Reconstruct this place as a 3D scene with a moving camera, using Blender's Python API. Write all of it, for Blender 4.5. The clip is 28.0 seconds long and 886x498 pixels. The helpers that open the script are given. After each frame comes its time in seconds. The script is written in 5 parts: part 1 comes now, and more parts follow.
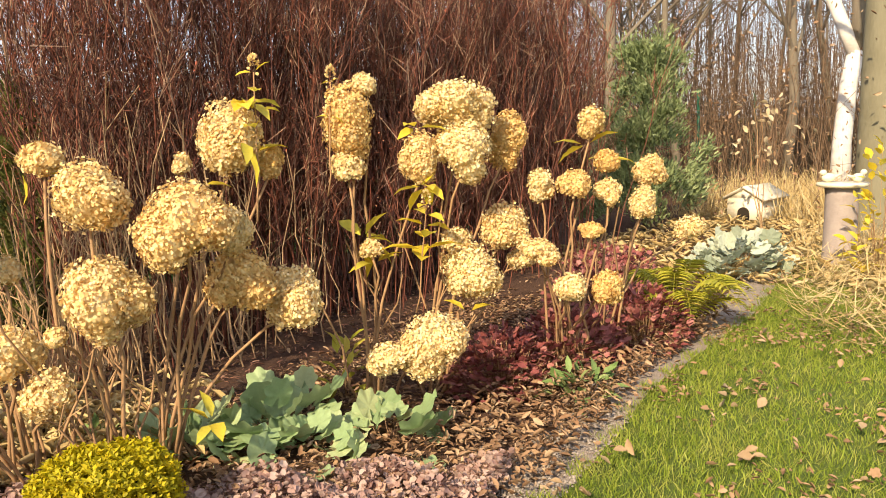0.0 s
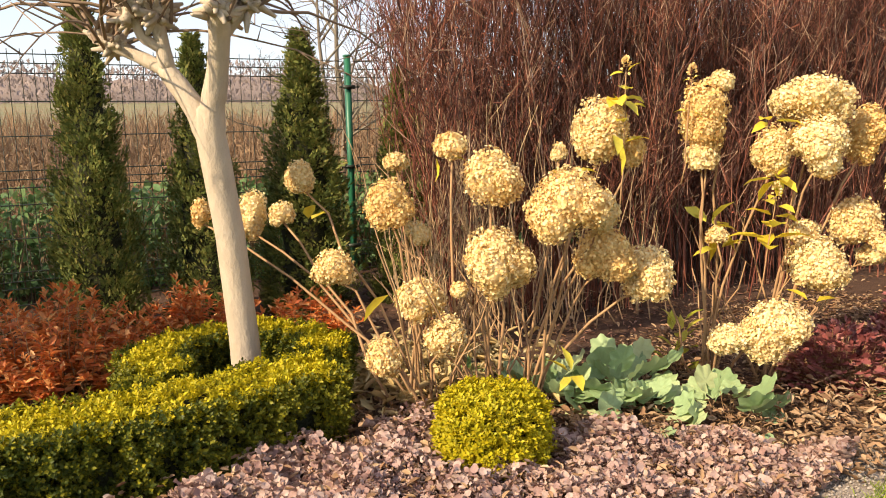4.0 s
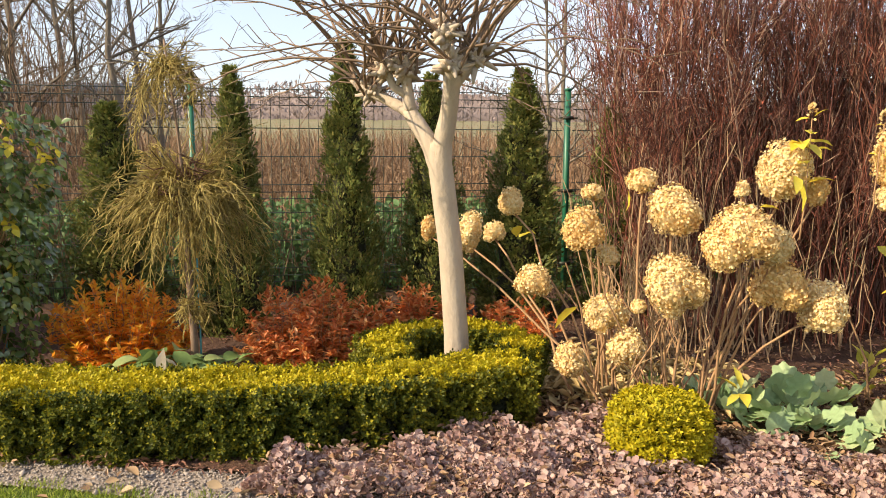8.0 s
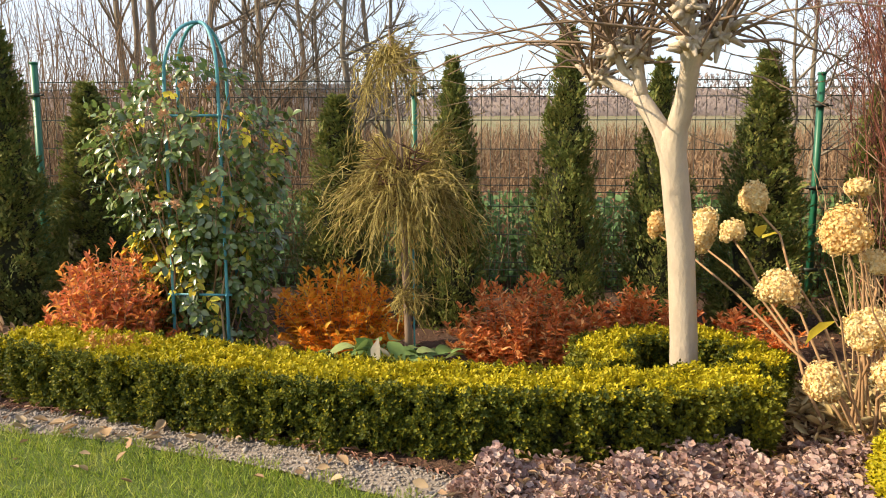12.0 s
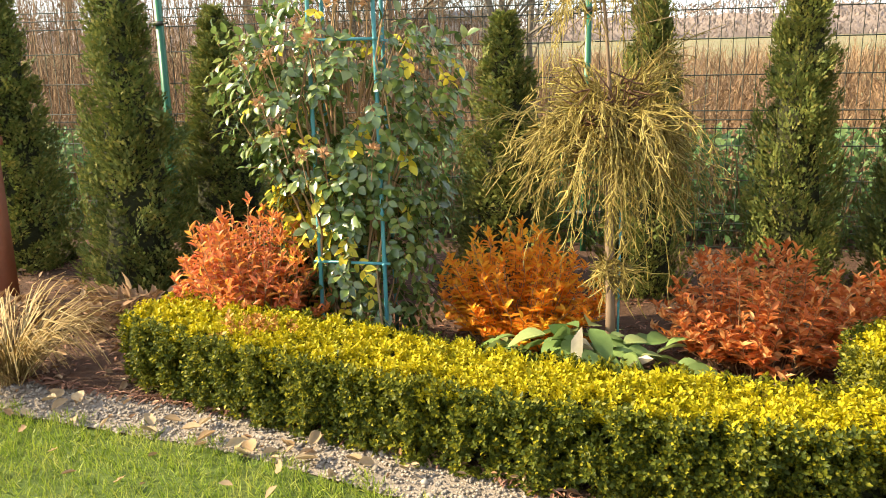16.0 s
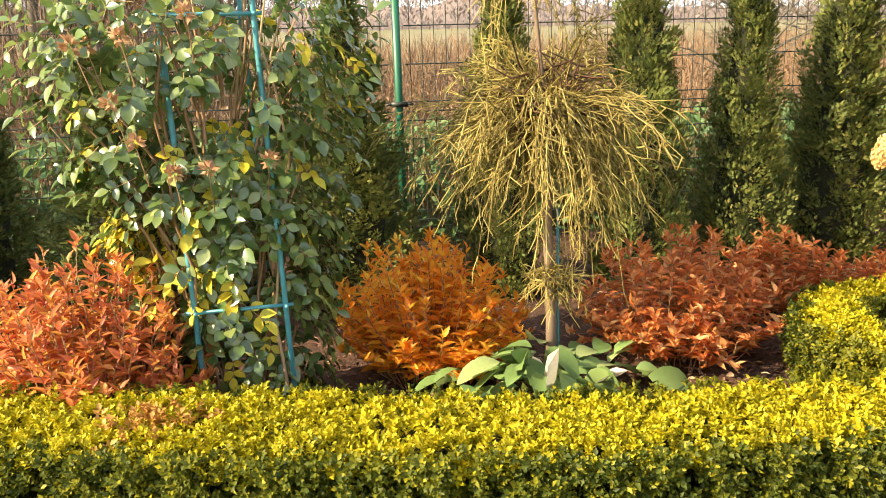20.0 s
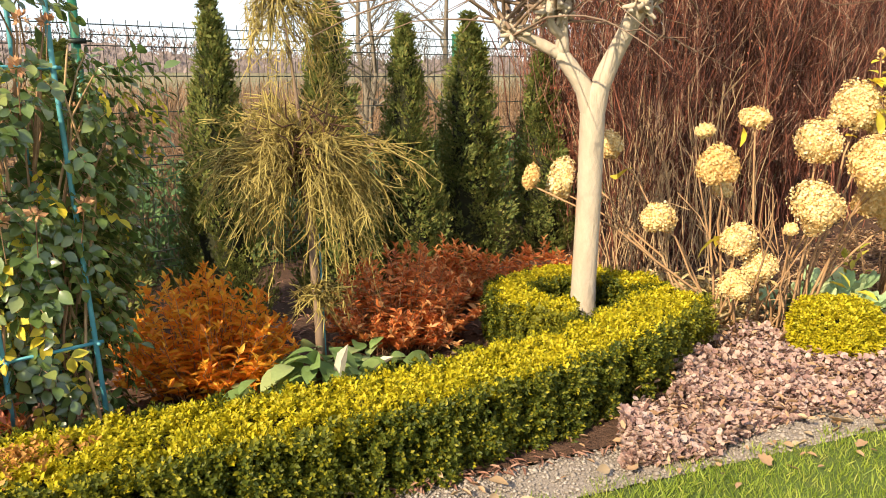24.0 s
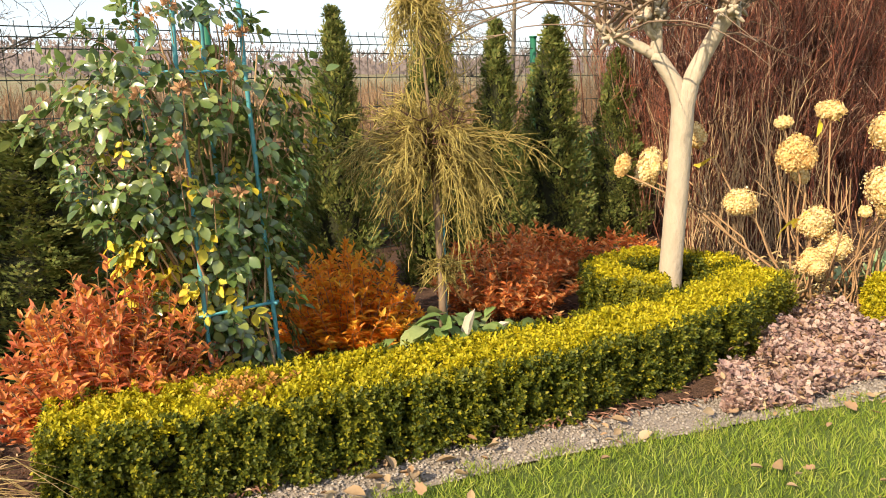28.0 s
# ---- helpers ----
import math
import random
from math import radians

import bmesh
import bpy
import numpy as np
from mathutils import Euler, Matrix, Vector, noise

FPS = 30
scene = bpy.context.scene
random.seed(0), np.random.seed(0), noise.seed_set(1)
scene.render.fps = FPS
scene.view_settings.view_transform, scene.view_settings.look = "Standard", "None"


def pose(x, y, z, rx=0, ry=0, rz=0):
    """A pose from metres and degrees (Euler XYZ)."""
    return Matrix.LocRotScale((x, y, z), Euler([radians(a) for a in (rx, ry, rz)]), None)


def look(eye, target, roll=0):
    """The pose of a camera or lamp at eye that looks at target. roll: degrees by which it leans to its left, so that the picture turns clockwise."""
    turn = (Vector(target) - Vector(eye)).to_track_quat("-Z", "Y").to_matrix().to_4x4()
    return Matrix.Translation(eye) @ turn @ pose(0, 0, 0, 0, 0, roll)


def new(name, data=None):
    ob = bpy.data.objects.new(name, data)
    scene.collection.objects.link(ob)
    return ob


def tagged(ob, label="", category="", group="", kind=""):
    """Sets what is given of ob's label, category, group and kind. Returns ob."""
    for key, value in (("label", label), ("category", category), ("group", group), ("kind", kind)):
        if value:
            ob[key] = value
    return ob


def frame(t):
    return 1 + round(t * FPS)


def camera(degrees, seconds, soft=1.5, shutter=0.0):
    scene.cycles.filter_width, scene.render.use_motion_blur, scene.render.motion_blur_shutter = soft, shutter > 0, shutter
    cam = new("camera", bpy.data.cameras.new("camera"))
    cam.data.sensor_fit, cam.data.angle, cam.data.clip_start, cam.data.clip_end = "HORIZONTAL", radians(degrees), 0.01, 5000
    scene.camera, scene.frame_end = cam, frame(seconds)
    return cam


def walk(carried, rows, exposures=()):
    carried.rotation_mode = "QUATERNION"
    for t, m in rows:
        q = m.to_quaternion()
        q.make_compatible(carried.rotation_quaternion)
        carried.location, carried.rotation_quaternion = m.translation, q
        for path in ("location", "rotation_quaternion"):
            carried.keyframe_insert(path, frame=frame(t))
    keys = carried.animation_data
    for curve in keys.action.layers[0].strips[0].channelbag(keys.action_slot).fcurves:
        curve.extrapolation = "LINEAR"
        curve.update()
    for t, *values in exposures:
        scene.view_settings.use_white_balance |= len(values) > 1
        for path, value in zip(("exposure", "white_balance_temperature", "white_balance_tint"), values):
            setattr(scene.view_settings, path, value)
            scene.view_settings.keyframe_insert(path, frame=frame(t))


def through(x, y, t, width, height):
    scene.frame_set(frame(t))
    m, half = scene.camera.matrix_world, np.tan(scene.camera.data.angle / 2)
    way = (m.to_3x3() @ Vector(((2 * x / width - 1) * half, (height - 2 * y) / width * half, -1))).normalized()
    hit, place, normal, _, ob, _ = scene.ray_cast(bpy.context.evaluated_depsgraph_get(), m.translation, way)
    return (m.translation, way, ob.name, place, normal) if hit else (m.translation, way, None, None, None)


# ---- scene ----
cam = camera(59.30, 28.0, soft=1.0)
# seconds, eye x y z, pitch, roll, yaw
PATH = [
    (0.0, 1.041, -5.094, 1.050, -8.36, 1.62, -50.20),
    (0.5, 1.015, -5.084, 1.058, -8.68, 1.48, -49.86),
    (1.0, 0.956, -5.088, 1.065, -9.08, 1.30, -49.39),
    (1.5, 0.875, -5.108, 1.075, -9.45, 0.92, -48.49),
    (2.0, 0.798, -5.136, 1.088, -9.36, 1.04, -44.22),
    (2.5, 0.730, -5.157, 1.094, -9.49, 1.09, -38.84),
    (3.0, 0.673, -5.163, 1.089, -9.52, 0.55, -37.41),
    (3.5, 0.644, -5.171, 1.094, -9.40, 0.56, -34.61),
    (4.0, 0.662, -5.206, 1.095, -9.21, 1.00, -28.64),
    (4.5, 0.699, -5.283, 1.093, -9.18, 1.45, -22.21),
    (6.5, 0.647, -5.547, 1.112, -9.15, -0.19, -14.98),
    (7.0, 0.613, -5.623, 1.141, -8.76, -0.26, -14.49),
    (7.5, 0.597, -5.667, 1.154, -8.16, -0.26, -13.80),
    (8.0, 0.591, -5.699, 1.159, -7.74, -0.24, -11.79),
    (8.5, 0.577, -5.707, 1.155, -7.34, -0.43, -10.09),
    (9.0, 0.580, -5.716, 1.152, -7.07, -0.54, -8.53),
    (9.5, 0.575, -5.730, 1.148, -7.04, -0.48, -6.20),
    (10.0, 0.583, -5.733, 1.142, -7.06, -0.48, -5.08),
    (10.5, 0.575, -5.698, 1.142, -7.28, -0.58, -3.73),
    (11.0, 0.582, -5.628, 1.130, -7.35, -0.31, -1.27),
    (11.5, 0.592, -5.557, 1.126, -7.42, 0.04, 1.89),
    (13.5, 0.598, -5.243, 1.126, -10.92, -0.59, 6.63),
    (14.0, 0.532, -5.104, 1.149, -11.08, -0.50, 7.04),
    (14.5, 0.461, -5.057, 1.141, -11.79, -0.38, 8.49),
    (15.0, 0.383, -4.987, 1.122, -13.06, 0.09, 12.42),
    (15.5, 0.264, -4.856, 1.119, -13.22, 0.18, 12.82),
    (16.0, 0.171, -4.754, 1.125, -13.08, 1.02, 12.30),
    (16.5, 0.108, -4.714, 1.113, -13.07, 0.83, 11.35),
    (17.0, -0.046, -4.689, 1.098, -12.64, -0.06, 5.39),
    (17.5, -0.194, -4.695, 1.107, -12.54, 2.60, 1.89),
    (18.0, -0.283, -4.685, 1.091, -12.81, 2.43, 2.66),
    (18.5, -0.366, -4.568, 1.065, -13.64, 1.87, 1.15),
    (19.0, -0.470, -4.413, 1.082, -13.26, 3.66, -3.12),
    (19.5, -0.551, -4.323, 1.099, -13.98, 2.66, -3.45),
    (20.0, -0.661, -4.242, 1.113, -14.14, 1.72, -12.14),
    (20.5, -0.795, -4.210, 1.128, -14.82, 2.36, -23.60),
    (21.0, -0.854, -4.210, 1.140, -14.82, 1.39, -29.86),
    (21.5, -0.914, -4.272, 1.146, -14.73, 0.82, -35.11),
    (22.0, -1.018, -4.379, 1.162, -14.20, 0.80, -37.44),
    (22.5, -1.153, -4.357, 1.184, -13.67, 0.27, -40.27),
    (24.5, -1.506, -4.501, 1.143, -11.16, 0.98, -42.46),
    (25.0, -1.586, -4.570, 1.154, -11.58, 0.98, -41.26),
    (25.5, -1.678, -4.558, 1.167, -11.47, 0.72, -40.81),
    (26.0, -1.788, -4.527, 1.160, -11.51, 0.79, -40.50),
    (26.5, -1.877, -4.524, 1.150, -11.63, 1.11, -40.35),
    (27.0, -1.916, -4.528, 1.152, -11.51, 1.37, -40.39),
    (27.5, -1.936, -4.537, 1.149, -11.46, 1.46, -40.00),
    (28.0, -1.945, -4.543, 1.145, -11.37, 1.42, -39.46),
]
walk(cam, [(t, pose(x, y, z, 90 + pitch, roll, yaw)) for t, x, y, z, pitch, roll, yaw in PATH],
     [(0, .70, 6850, 14), (4, .78, 6750, 14), (8, .76, 6550, 13), (11, .76, 6500, 12), (13, 1.02, 6700, 8), (15, 1.48, 6900, 5), (20, 1.47, 6800, 7), (21, 1.24, 6650, 10), (23, 1.0, 6500, 10), (25, .88, 6550, 10), (28, .84, 6550, 10)])

# ---- daylight: low autumn sun from the south-west ----
SUN_AZ, SUN_EL = 257.0, 33.0          # compass degrees from +y, clockwise; height
world = bpy.data.worlds.new("sky")
scene.world = world
world.use_nodes = True
wn = world.node_tree.nodes
sky = wn.new("ShaderNodeTexSky")
sky.sky_type, sky.sun_disc = "NISHITA", False
sky.sun_elevation, sky.sun_rotation = radians(SUN_EL), radians(SUN_AZ)
sky.dust_density, sky.air_density = 1.5, 1.0
wn["Background"].inputs["Strength"].default_value = 0.15
clouds = wn.new("ShaderNodeTexNoise")            # thin high haze and cloud over the whole sky
clouds.inputs["Scale"].default_value, clouds.inputs["Detail"].default_value = 2.2, 5.0
veil = wn.new("ShaderNodeMapRange")
veil.inputs["From Min"].default_value, veil.inputs["From Max"].default_value = 0.3, 0.7
veil.inputs["To Min"].default_value, veil.inputs["To Max"].default_value = 0.3, 0.85
haze = wn.new("ShaderNodeMix")
haze.data_type = "RGBA"
haze.inputs[7].default_value = (3.9, 4.1, 4.7, 1)
wlinks = world.node_tree.links
wlinks.new(clouds.outputs["Fac"], veil.inputs["Value"])
wlinks.new(veil.outputs[0], haze.inputs[0])
wlinks.new(sky.outputs[0], haze.inputs[6])
wlinks.new(haze.outputs[2], wn["Background"].inputs["Color"])
lamp = bpy.data.lights.new("sun", "SUN")
lamp.energy, lamp.angle, lamp.color = 4.8, radians(0.6), (1.0, 0.83, 0.58)
sun = new("sun", lamp)
SUN_WAY = Vector((math.sin(radians(SUN_AZ)) * math.cos(radians(SUN_EL)), math.cos(radians(SUN_AZ)) * math.cos(radians(SUN_EL)), math.sin(radians(SUN_EL))))
sun.matrix_world = look(SUN_WAY * 30, (0, 0, 0))

rng = np.random.default_rng(7)


# ---- geometry helpers ----
class Geo:
    """Collects vertices and faces of one mesh."""

    def __init__(self):
        self.v, self.f, self.n = [], [], 0

    def add(self, v, *faces):
        v = np.asarray(v, float).reshape(-1, 3)
        for f in faces:
            self.f.append(np.asarray(f, int) + self.n)
        self.v.append(v)
        self.n += len(v)

    def mesh(self, name, mat, smooth=False):
        me = bpy.data.meshes.new(name)
        v = np.concatenate(self.v)
        me.vertices.add(len(v))
        me.vertices.foreach_set("co", v.ravel())
        sizes = np.concatenate([np.full(len(f), f.shape[1]) for f in self.f])
        loops = np.concatenate([f.ravel() for f in self.f])
        me.loops.add(len(loops))
        me.loops.foreach_set("vertex_index", loops)
        me.polygons.add(len(sizes))
        me.polygons.foreach_set("loop_start", np.concatenate([[0], np.cumsum(sizes)[:-1]]))
        me.update(calc_edges=True)
        me.validate()
        if smooth:
            me.shade_smooth()
        me.materials.append(mat)
        return me


def thing(name, label, category, group="", kind="", at=(0, 0, 0)):
    ob = new(name)
    ob.location = at
    return tagged(ob, label, category, group, kind)


def part(name, geo, mat, parent, label="", smooth=False):
    me = geo if isinstance(geo, bpy.types.Mesh) else geo.mesh(name, mat, smooth)
    ob = new(name, me)
    ob.parent = parent
    return tagged(ob, label)


def single(name, geo, mat, label, category, group="", kind="", smooth=False, at=(0, 0, 0)):
    ob = new(name, geo.mesh(name, mat, smooth))
    ob.location = at
    return tagged(ob, label, category, group, kind)


def unit(a):
    return a / np.maximum(np.linalg.norm(a, axis=-1, keepdims=True), 1e-9)


def tube(geo, pts, radii, sides=6, cap=True):
    pts = np.asarray(pts, float)
    radii = np.broadcast_to(np.asarray(radii, float), (len(pts),))
    d = unit(np.gradient(pts, axis=0))
    ref = np.array([0.31, 0.17, 0.93]) if abs(d[0][2]) < 0.8 else np.array([0.97, 0.2, 0.1])
    x = unit(np.cross(d, ref))
    y = np.cross(d, x)
    a = np.arange(sides) * 2 * math.pi / sides
    ring = x[:, None, :] * np.cos(a)[None, :, None] + y[:, None, :] * np.sin(a)[None, :, None]
    v = (pts[:, None, :] + ring * radii[:, None, None]).reshape(-1, 3)
    i = np.arange(len(pts) - 1)[:, None] * sides
    k = np.arange(sides)[None, :]
    q = np.stack([i + k, i + (k + 1) % sides, i + sides + (k + 1) % sides, i + sides + k], -1).reshape(-1, 4)
    if cap:
        geo.add(v, q, [list(range(sides))[::-1]], [[(len(pts) - 1) * sides + s for s in range(sides)]])
    else:
        geo.add(v, q)


def bent(a, b, lift=0.0, wob=0.0, n=6, r=rng):
    """A gently bent line from a to b."""
    a, b = np.asarray(a, float), np.asarray(b, float)
    t = np.linspace(0, 1, n)[:, None]
    p = a + (b - a) * t
    p[:, 2] += lift * np.sin(t[:, 0] * math.pi)
    if wob:
        w = r.normal(0, wob, (n, 3))
        w[0] = w[-1] = 0
        p += w
    return p


FOLD = (np.array([(0, 0, 0), (-.5, .45, .12), (0, 1, -.06), (.5, .45, .12)]), [np.array([(0, 3, 2), (0, 2, 1)])])
LONG = (np.array([(0, 0, 0), (-.42, .3, .09), (-.38, .65, .05), (0, 1, -.12), (.38, .65, .05), (.42, .3, .09), (0, .35, 0), (0, .68, .0)]),
        [np.array([(0, 5, 6, 0)])[:, :3], np.array([(0, 6, 1)]), np.array([(6, 5, 4, 7), (6, 7, 2, 1)]), np.array([(7, 4, 3), (7, 3, 2)])])
_a = np.linspace(0, 2 * math.pi, 9)[:-1]
ROUND = (np.array([(0, .45, -.09)] + [(.52 * math.sin(t) * (1 + .12 * (-1) ** i), .5 - .5 * math.cos(t) * (1 + .08 * (-1) ** i), .06 * (-1) ** i) for i, t in enumerate(_a)]),
         [np.array([(0, 1 + i, 1 + (i + 1) % 8) for i in range(8)])])
SPRAY = (np.array([(0, 0, 0), (-.34, .42, .03), (-.10, .5, 0), (-.22, .86, .02), (0, .72, 0), (.03, 1.05, -.04), (.12, .66, 0), (.33, .8, .02), (.14, .42, 0), (.36, .36, .03)]),
         [np.array([(0, 2, 1), (0, 4, 2), (2, 4, 3), (4, 6, 5), (0, 6, 4), (0, 8, 6), (8, 7, 6), (0, 9, 8)])])
STAR = (np.array([(0, 0, .0), (-.5, -.28, .1), (-.28, .5, .1), (.5, .28, .1), (.28, -.5, .1), (-.45, .1, .05), (.1, .45, .05), (.45, -.1, .05), (-.1, -.45, .05)]),
        [np.array([(0, 8, 1, 5), (0, 5, 2, 6), (0, 6, 3, 7), (0, 7, 4, 8)])])


def blade_shape(ys, ws, fold, droop):
    """A folded, drooping leaf from half widths along its length."""
    v, f4, f3 = [], [], []
    rows = []
    for y, w in zip(ys, ws):
        z = -droop * y * y
        if w == 0:
            rows.append((len(v),) * 3)
            v.append((0, y, z))
        else:
            rows.append((len(v), len(v) + 1, len(v) + 2))
            v += [(-w, y, z + fold * w), (0, y, z), (w, y, z + fold * w)]
    for a, b in zip(rows, rows[1:]):
        for i, j in ((0, 1), (1, 2)):
            ring = list(dict.fromkeys((a[i], a[j], b[j], b[i])))
            (f4 if len(ring) == 4 else f3).append(ring)
    return np.array(v, float), [np.array(f) for f in (f4, f3) if f]


OVATE = blade_shape((0, .14, .34, .58, .8, 1), (0, .26, .46, .46, .27, 0), .22, .18)
LANCE = blade_shape((0, .3, .65, 1), (0, .44, .36, 0), .35, .22)
BROAD = blade_shape((0, .12, .3, .52, .74, .9, 1), (0, .2, .42, .5, .42, .22, 0), .2, .42)


def strew(geo, p, way, up, length, width, shape=FOLD):
    """Leaves of one shape: base points, growing directions, upper sides, lengths and width ratios."""
    n = len(p)
    y = unit(np.broadcast_to(way, (n, 3)))
    x = unit(np.cross(y, np.broadcast_to(up, (n, 3)) + 1e-4))
    z = np.cross(x, y)
    tv, tf = shape
    L = np.broadcast_to(np.asarray(length, float), (n,))[:, None, None]
    w = np.broadcast_to(np.asarray(width, float), (n,))[:, None, None]
    v = p[:, None, :] + L * (tv[None, :, 1:2] * y[:, None, :] + w * tv[None, :, 0:1] * x[:, None, :] + tv[None, :, 2:3] * z[:, None, :])
    off = (np.arange(n) * len(tv))[:, None, None]
    geo.add(v, *[(f[None] + off).reshape(-1, f.shape[1]) for f in tf])


def rand_dirs(n, up=0.0, r=rng):
    d = r.normal(0, 1, (n, 3))
    d = unit(d)
    d[:, 2] += up
    return unit(d)


def box(geo, lo, hi, m=None):
    x0, y0, z0 = lo
    x1, y1, z1 = hi
    v = np.array([(x0, y0, z0), (x1, y0, z0), (x1, y1, z0), (x0, y1, z0), (x0, y0, z1), (x1, y0, z1), (x1, y1, z1), (x0, y1, z1)], float)
    if m is not None:
        v = np.array([m @ Vector(p) for p in v])
    geo.add(v, [(0, 3, 2, 1), (4, 5, 6, 7), (0, 1, 5, 4), (1, 2, 6, 5), (2, 3, 7, 6), (3, 0, 4, 7)])


# ---- materials ----
def nodes_of(name, rough, spec=0.3):
    m = bpy.data.materials.new(name)
    m.use_nodes = True
    nt = m.node_tree
    b = nt.nodes["Principled BSDF"]
    b.inputs["Roughness"].default_value = rough
    b.inputs["Specular IOR Level"].default_value = spec
    return m, nt, b


def ramp(nt, cols, fac):
    r = nt.nodes.new("ShaderNodeValToRGB")
    r.color_ramp.interpolation = "LINEAR"
    e = r.color_ramp.elements
    while len(e) < len(cols):
        e.new(0.5)
    for i, c in enumerate(cols):
        e[i].position = i / max(1, len(cols) - 1)
        e[i].color = (*c, 1)
    nt.links.new(fac, r.inputs[0])
    return r.outputs[0]


def noise_tex(nt, scale, detail=4, rough=0.55, space="Object", stretch=None):
    tc = nt.nodes.new("ShaderNodeTexCoord")
    n = nt.nodes.new("ShaderNodeTexNoise")
    n.inputs["Scale"].default_value, n.inputs["Detail"].default_value, n.inputs["Roughness"].default_value = scale, detail, rough
    out = tc.outputs[space]
    if stretch:
        mp = nt.nodes.new("ShaderNodeMapping")
        mp.inputs["Scale"].default_value = stretch
        nt.links.new(out, mp.inputs[0])
        out = mp.outputs[0]
    nt.links.new(out, n.inputs["Vector"])
    return n.outputs["Fac"]


def mix(nt, a, b, fac, how="MIX"):
    m = nt.nodes.new("ShaderNodeMix")
    m.data_type, m.blend_type = "RGBA", how
    for sock, val in ((m.inputs[0], fac), (m.inputs[6], a), (m.inputs[7], b)):
        if isinstance(val, (int, float)):
            sock.default_value = val
        elif isinstance(val, tuple):
            sock.default_value = (*val, 1)
        else:
            nt.links.new(val, sock)
    return m.outputs[2]


def bump(nt, b, height, strength=0.4, dist=0.01):
    n = nt.nodes.new("ShaderNodeBump")
    n.inputs["Strength"].default_value, n.inputs["Distance"].default_value = strength, dist
    nt.links.new(height, n.inputs["Height"])
    nt.links.new(n.outputs[0], b.inputs["Normal"])


def leaf_mat(name, cols, rough=0.5, through=0.25, patch=1.6, spec=0.35, vary=0.35, aged=None):
    """Foliage: every leaf its own tint, with broader drifts of tone and some light coming through."""
    m, nt, b = nodes_of(name, rough, spec)
    geom = nt.nodes.new("ShaderNodeNewGeometry")
    c = ramp(nt, cols, geom.outputs["Random Per Island"])
    c2 = ramp(nt, [tuple(v * 0.62 for v in cols[0]), cols[len(cols) // 2], tuple(min(1, v * 1.25) for v in cols[-1])], noise_tex(nt, patch, 3))
    c = mix(nt, c, c2, vary)
    fine = noise_tex(nt, 90, 2)
    c = mix(nt, c, ramp(nt, [(0.72, 0.72, 0.72), (1.15, 1.15, 1.15)], fine), 0.7, "MULTIPLY")
    if aged:                                     # some pieces browner than others
        info = nt.nodes.new("ShaderNodeObjectInfo")
        c = mix(nt, c, mix(nt, (1, 1, 1), aged, info.outputs["Random"]), 1.0, "MULTIPLY")
    nt.links.new(c, b.inputs["Base Color"])
    if through:
        t = nt.nodes.new("ShaderNodeBsdfTranslucent")
        nt.links.new(c, t.inputs["Color"])
        s = nt.nodes.new("ShaderNodeMixShader")
        s.inputs[0].default_value = through
        nt.links.new(b.outputs[0], s.inputs[1])
        nt.links.new(t.outputs[0], s.inputs[2])
        nt.links.new(s.outputs[0], nt.nodes["Material Output"].inputs["Surface"])
    return m


def solid_mat(name, cols, rough, scale=8.0, bump_s=0.3, bump_scale=40.0, dist=0.004, spec=0.3, metal=0.0, stretch=None, island=False):
    """Bark, painted metal, stone: two scales of tone and fine relief."""
    m, nt, b = nodes_of(name, rough, spec)
    b.inputs["Metallic"].default_value = metal
    c = ramp(nt, cols, noise_tex(nt, scale, 5, 0.6, stretch=stretch))
    if island:
        geom = nt.nodes.new("ShaderNodeNewGeometry")
        c = mix(nt, c, ramp(nt, cols, geom.outputs["Random Per Island"]), 0.6)
    fine = noise_tex(nt, bump_scale, 4, 0.65, stretch=stretch)
    c = mix(nt, c, ramp(nt, [(0.75, 0.75, 0.75), (1.15, 1.15, 1.15)], fine), 0.6, "MULTIPLY")
    nt.links.new(c, b.inputs["Base Color"])
    if bump_s:
        bump(nt, b, fine, bump_s, dist)
    return m


M_FIELD = solid_mat("field_grass", [(.14, .10, .06), (.26, .20, .12), (.17, .18, .08), (.42, .35, .24)], 0.95, 0.35, 0.8, 5, 0.10)
M_MULCH = solid_mat("bark_mulch", [(.036, .021, .014), (.09, .047, .029), (.15, .085, .052)], 0.95, 22, 0.9, 60, 0.02)
M_LAWN = solid_mat("lawn_soil", [(.045, .065, .014), (.08, .115, .02), (.11, .105, .04)], 0.95, 7, 0.6, 70, 0.01)
M_GRAVEL = solid_mat("gravel", [(.18, .145, .115), (.30, .25, .205), (.42, .36, .305)], 0.95, 35, 0.8, 140, 0.008)
M_STONE = solid_mat("pebble", [(.18, .148, .12), (.29, .25, .21), (.44, .385, .335)], 0.9, 30, 0.3, 120, 0.002, island=True)
M_GRASS = leaf_mat("grass_blade", [(.04, .08, .013), (.125, .20, .026), (.26, .345, .04), (.42, .47, .065), (.58, .51, .17)], 0.5, 0.35, 7.0, 0.25, 0.5)
M_DRY = leaf_mat("fallen_leaf", [(.09, .04, .022), (.24, .12, .062), (.39, .25, .14), (.58, .44, .29)], 0.75, 0.15, 9.0, 0.2, 0.45)
M_PALELEAF = leaf_mat("pale_fallen_leaf", [(.24, .14, .07), (.42, .30, .17), (.56, .46, .31), (.40, .24, .12)], 0.75, 0.2, 9.0, 0.25, 0.6, (.75, .62, .5))
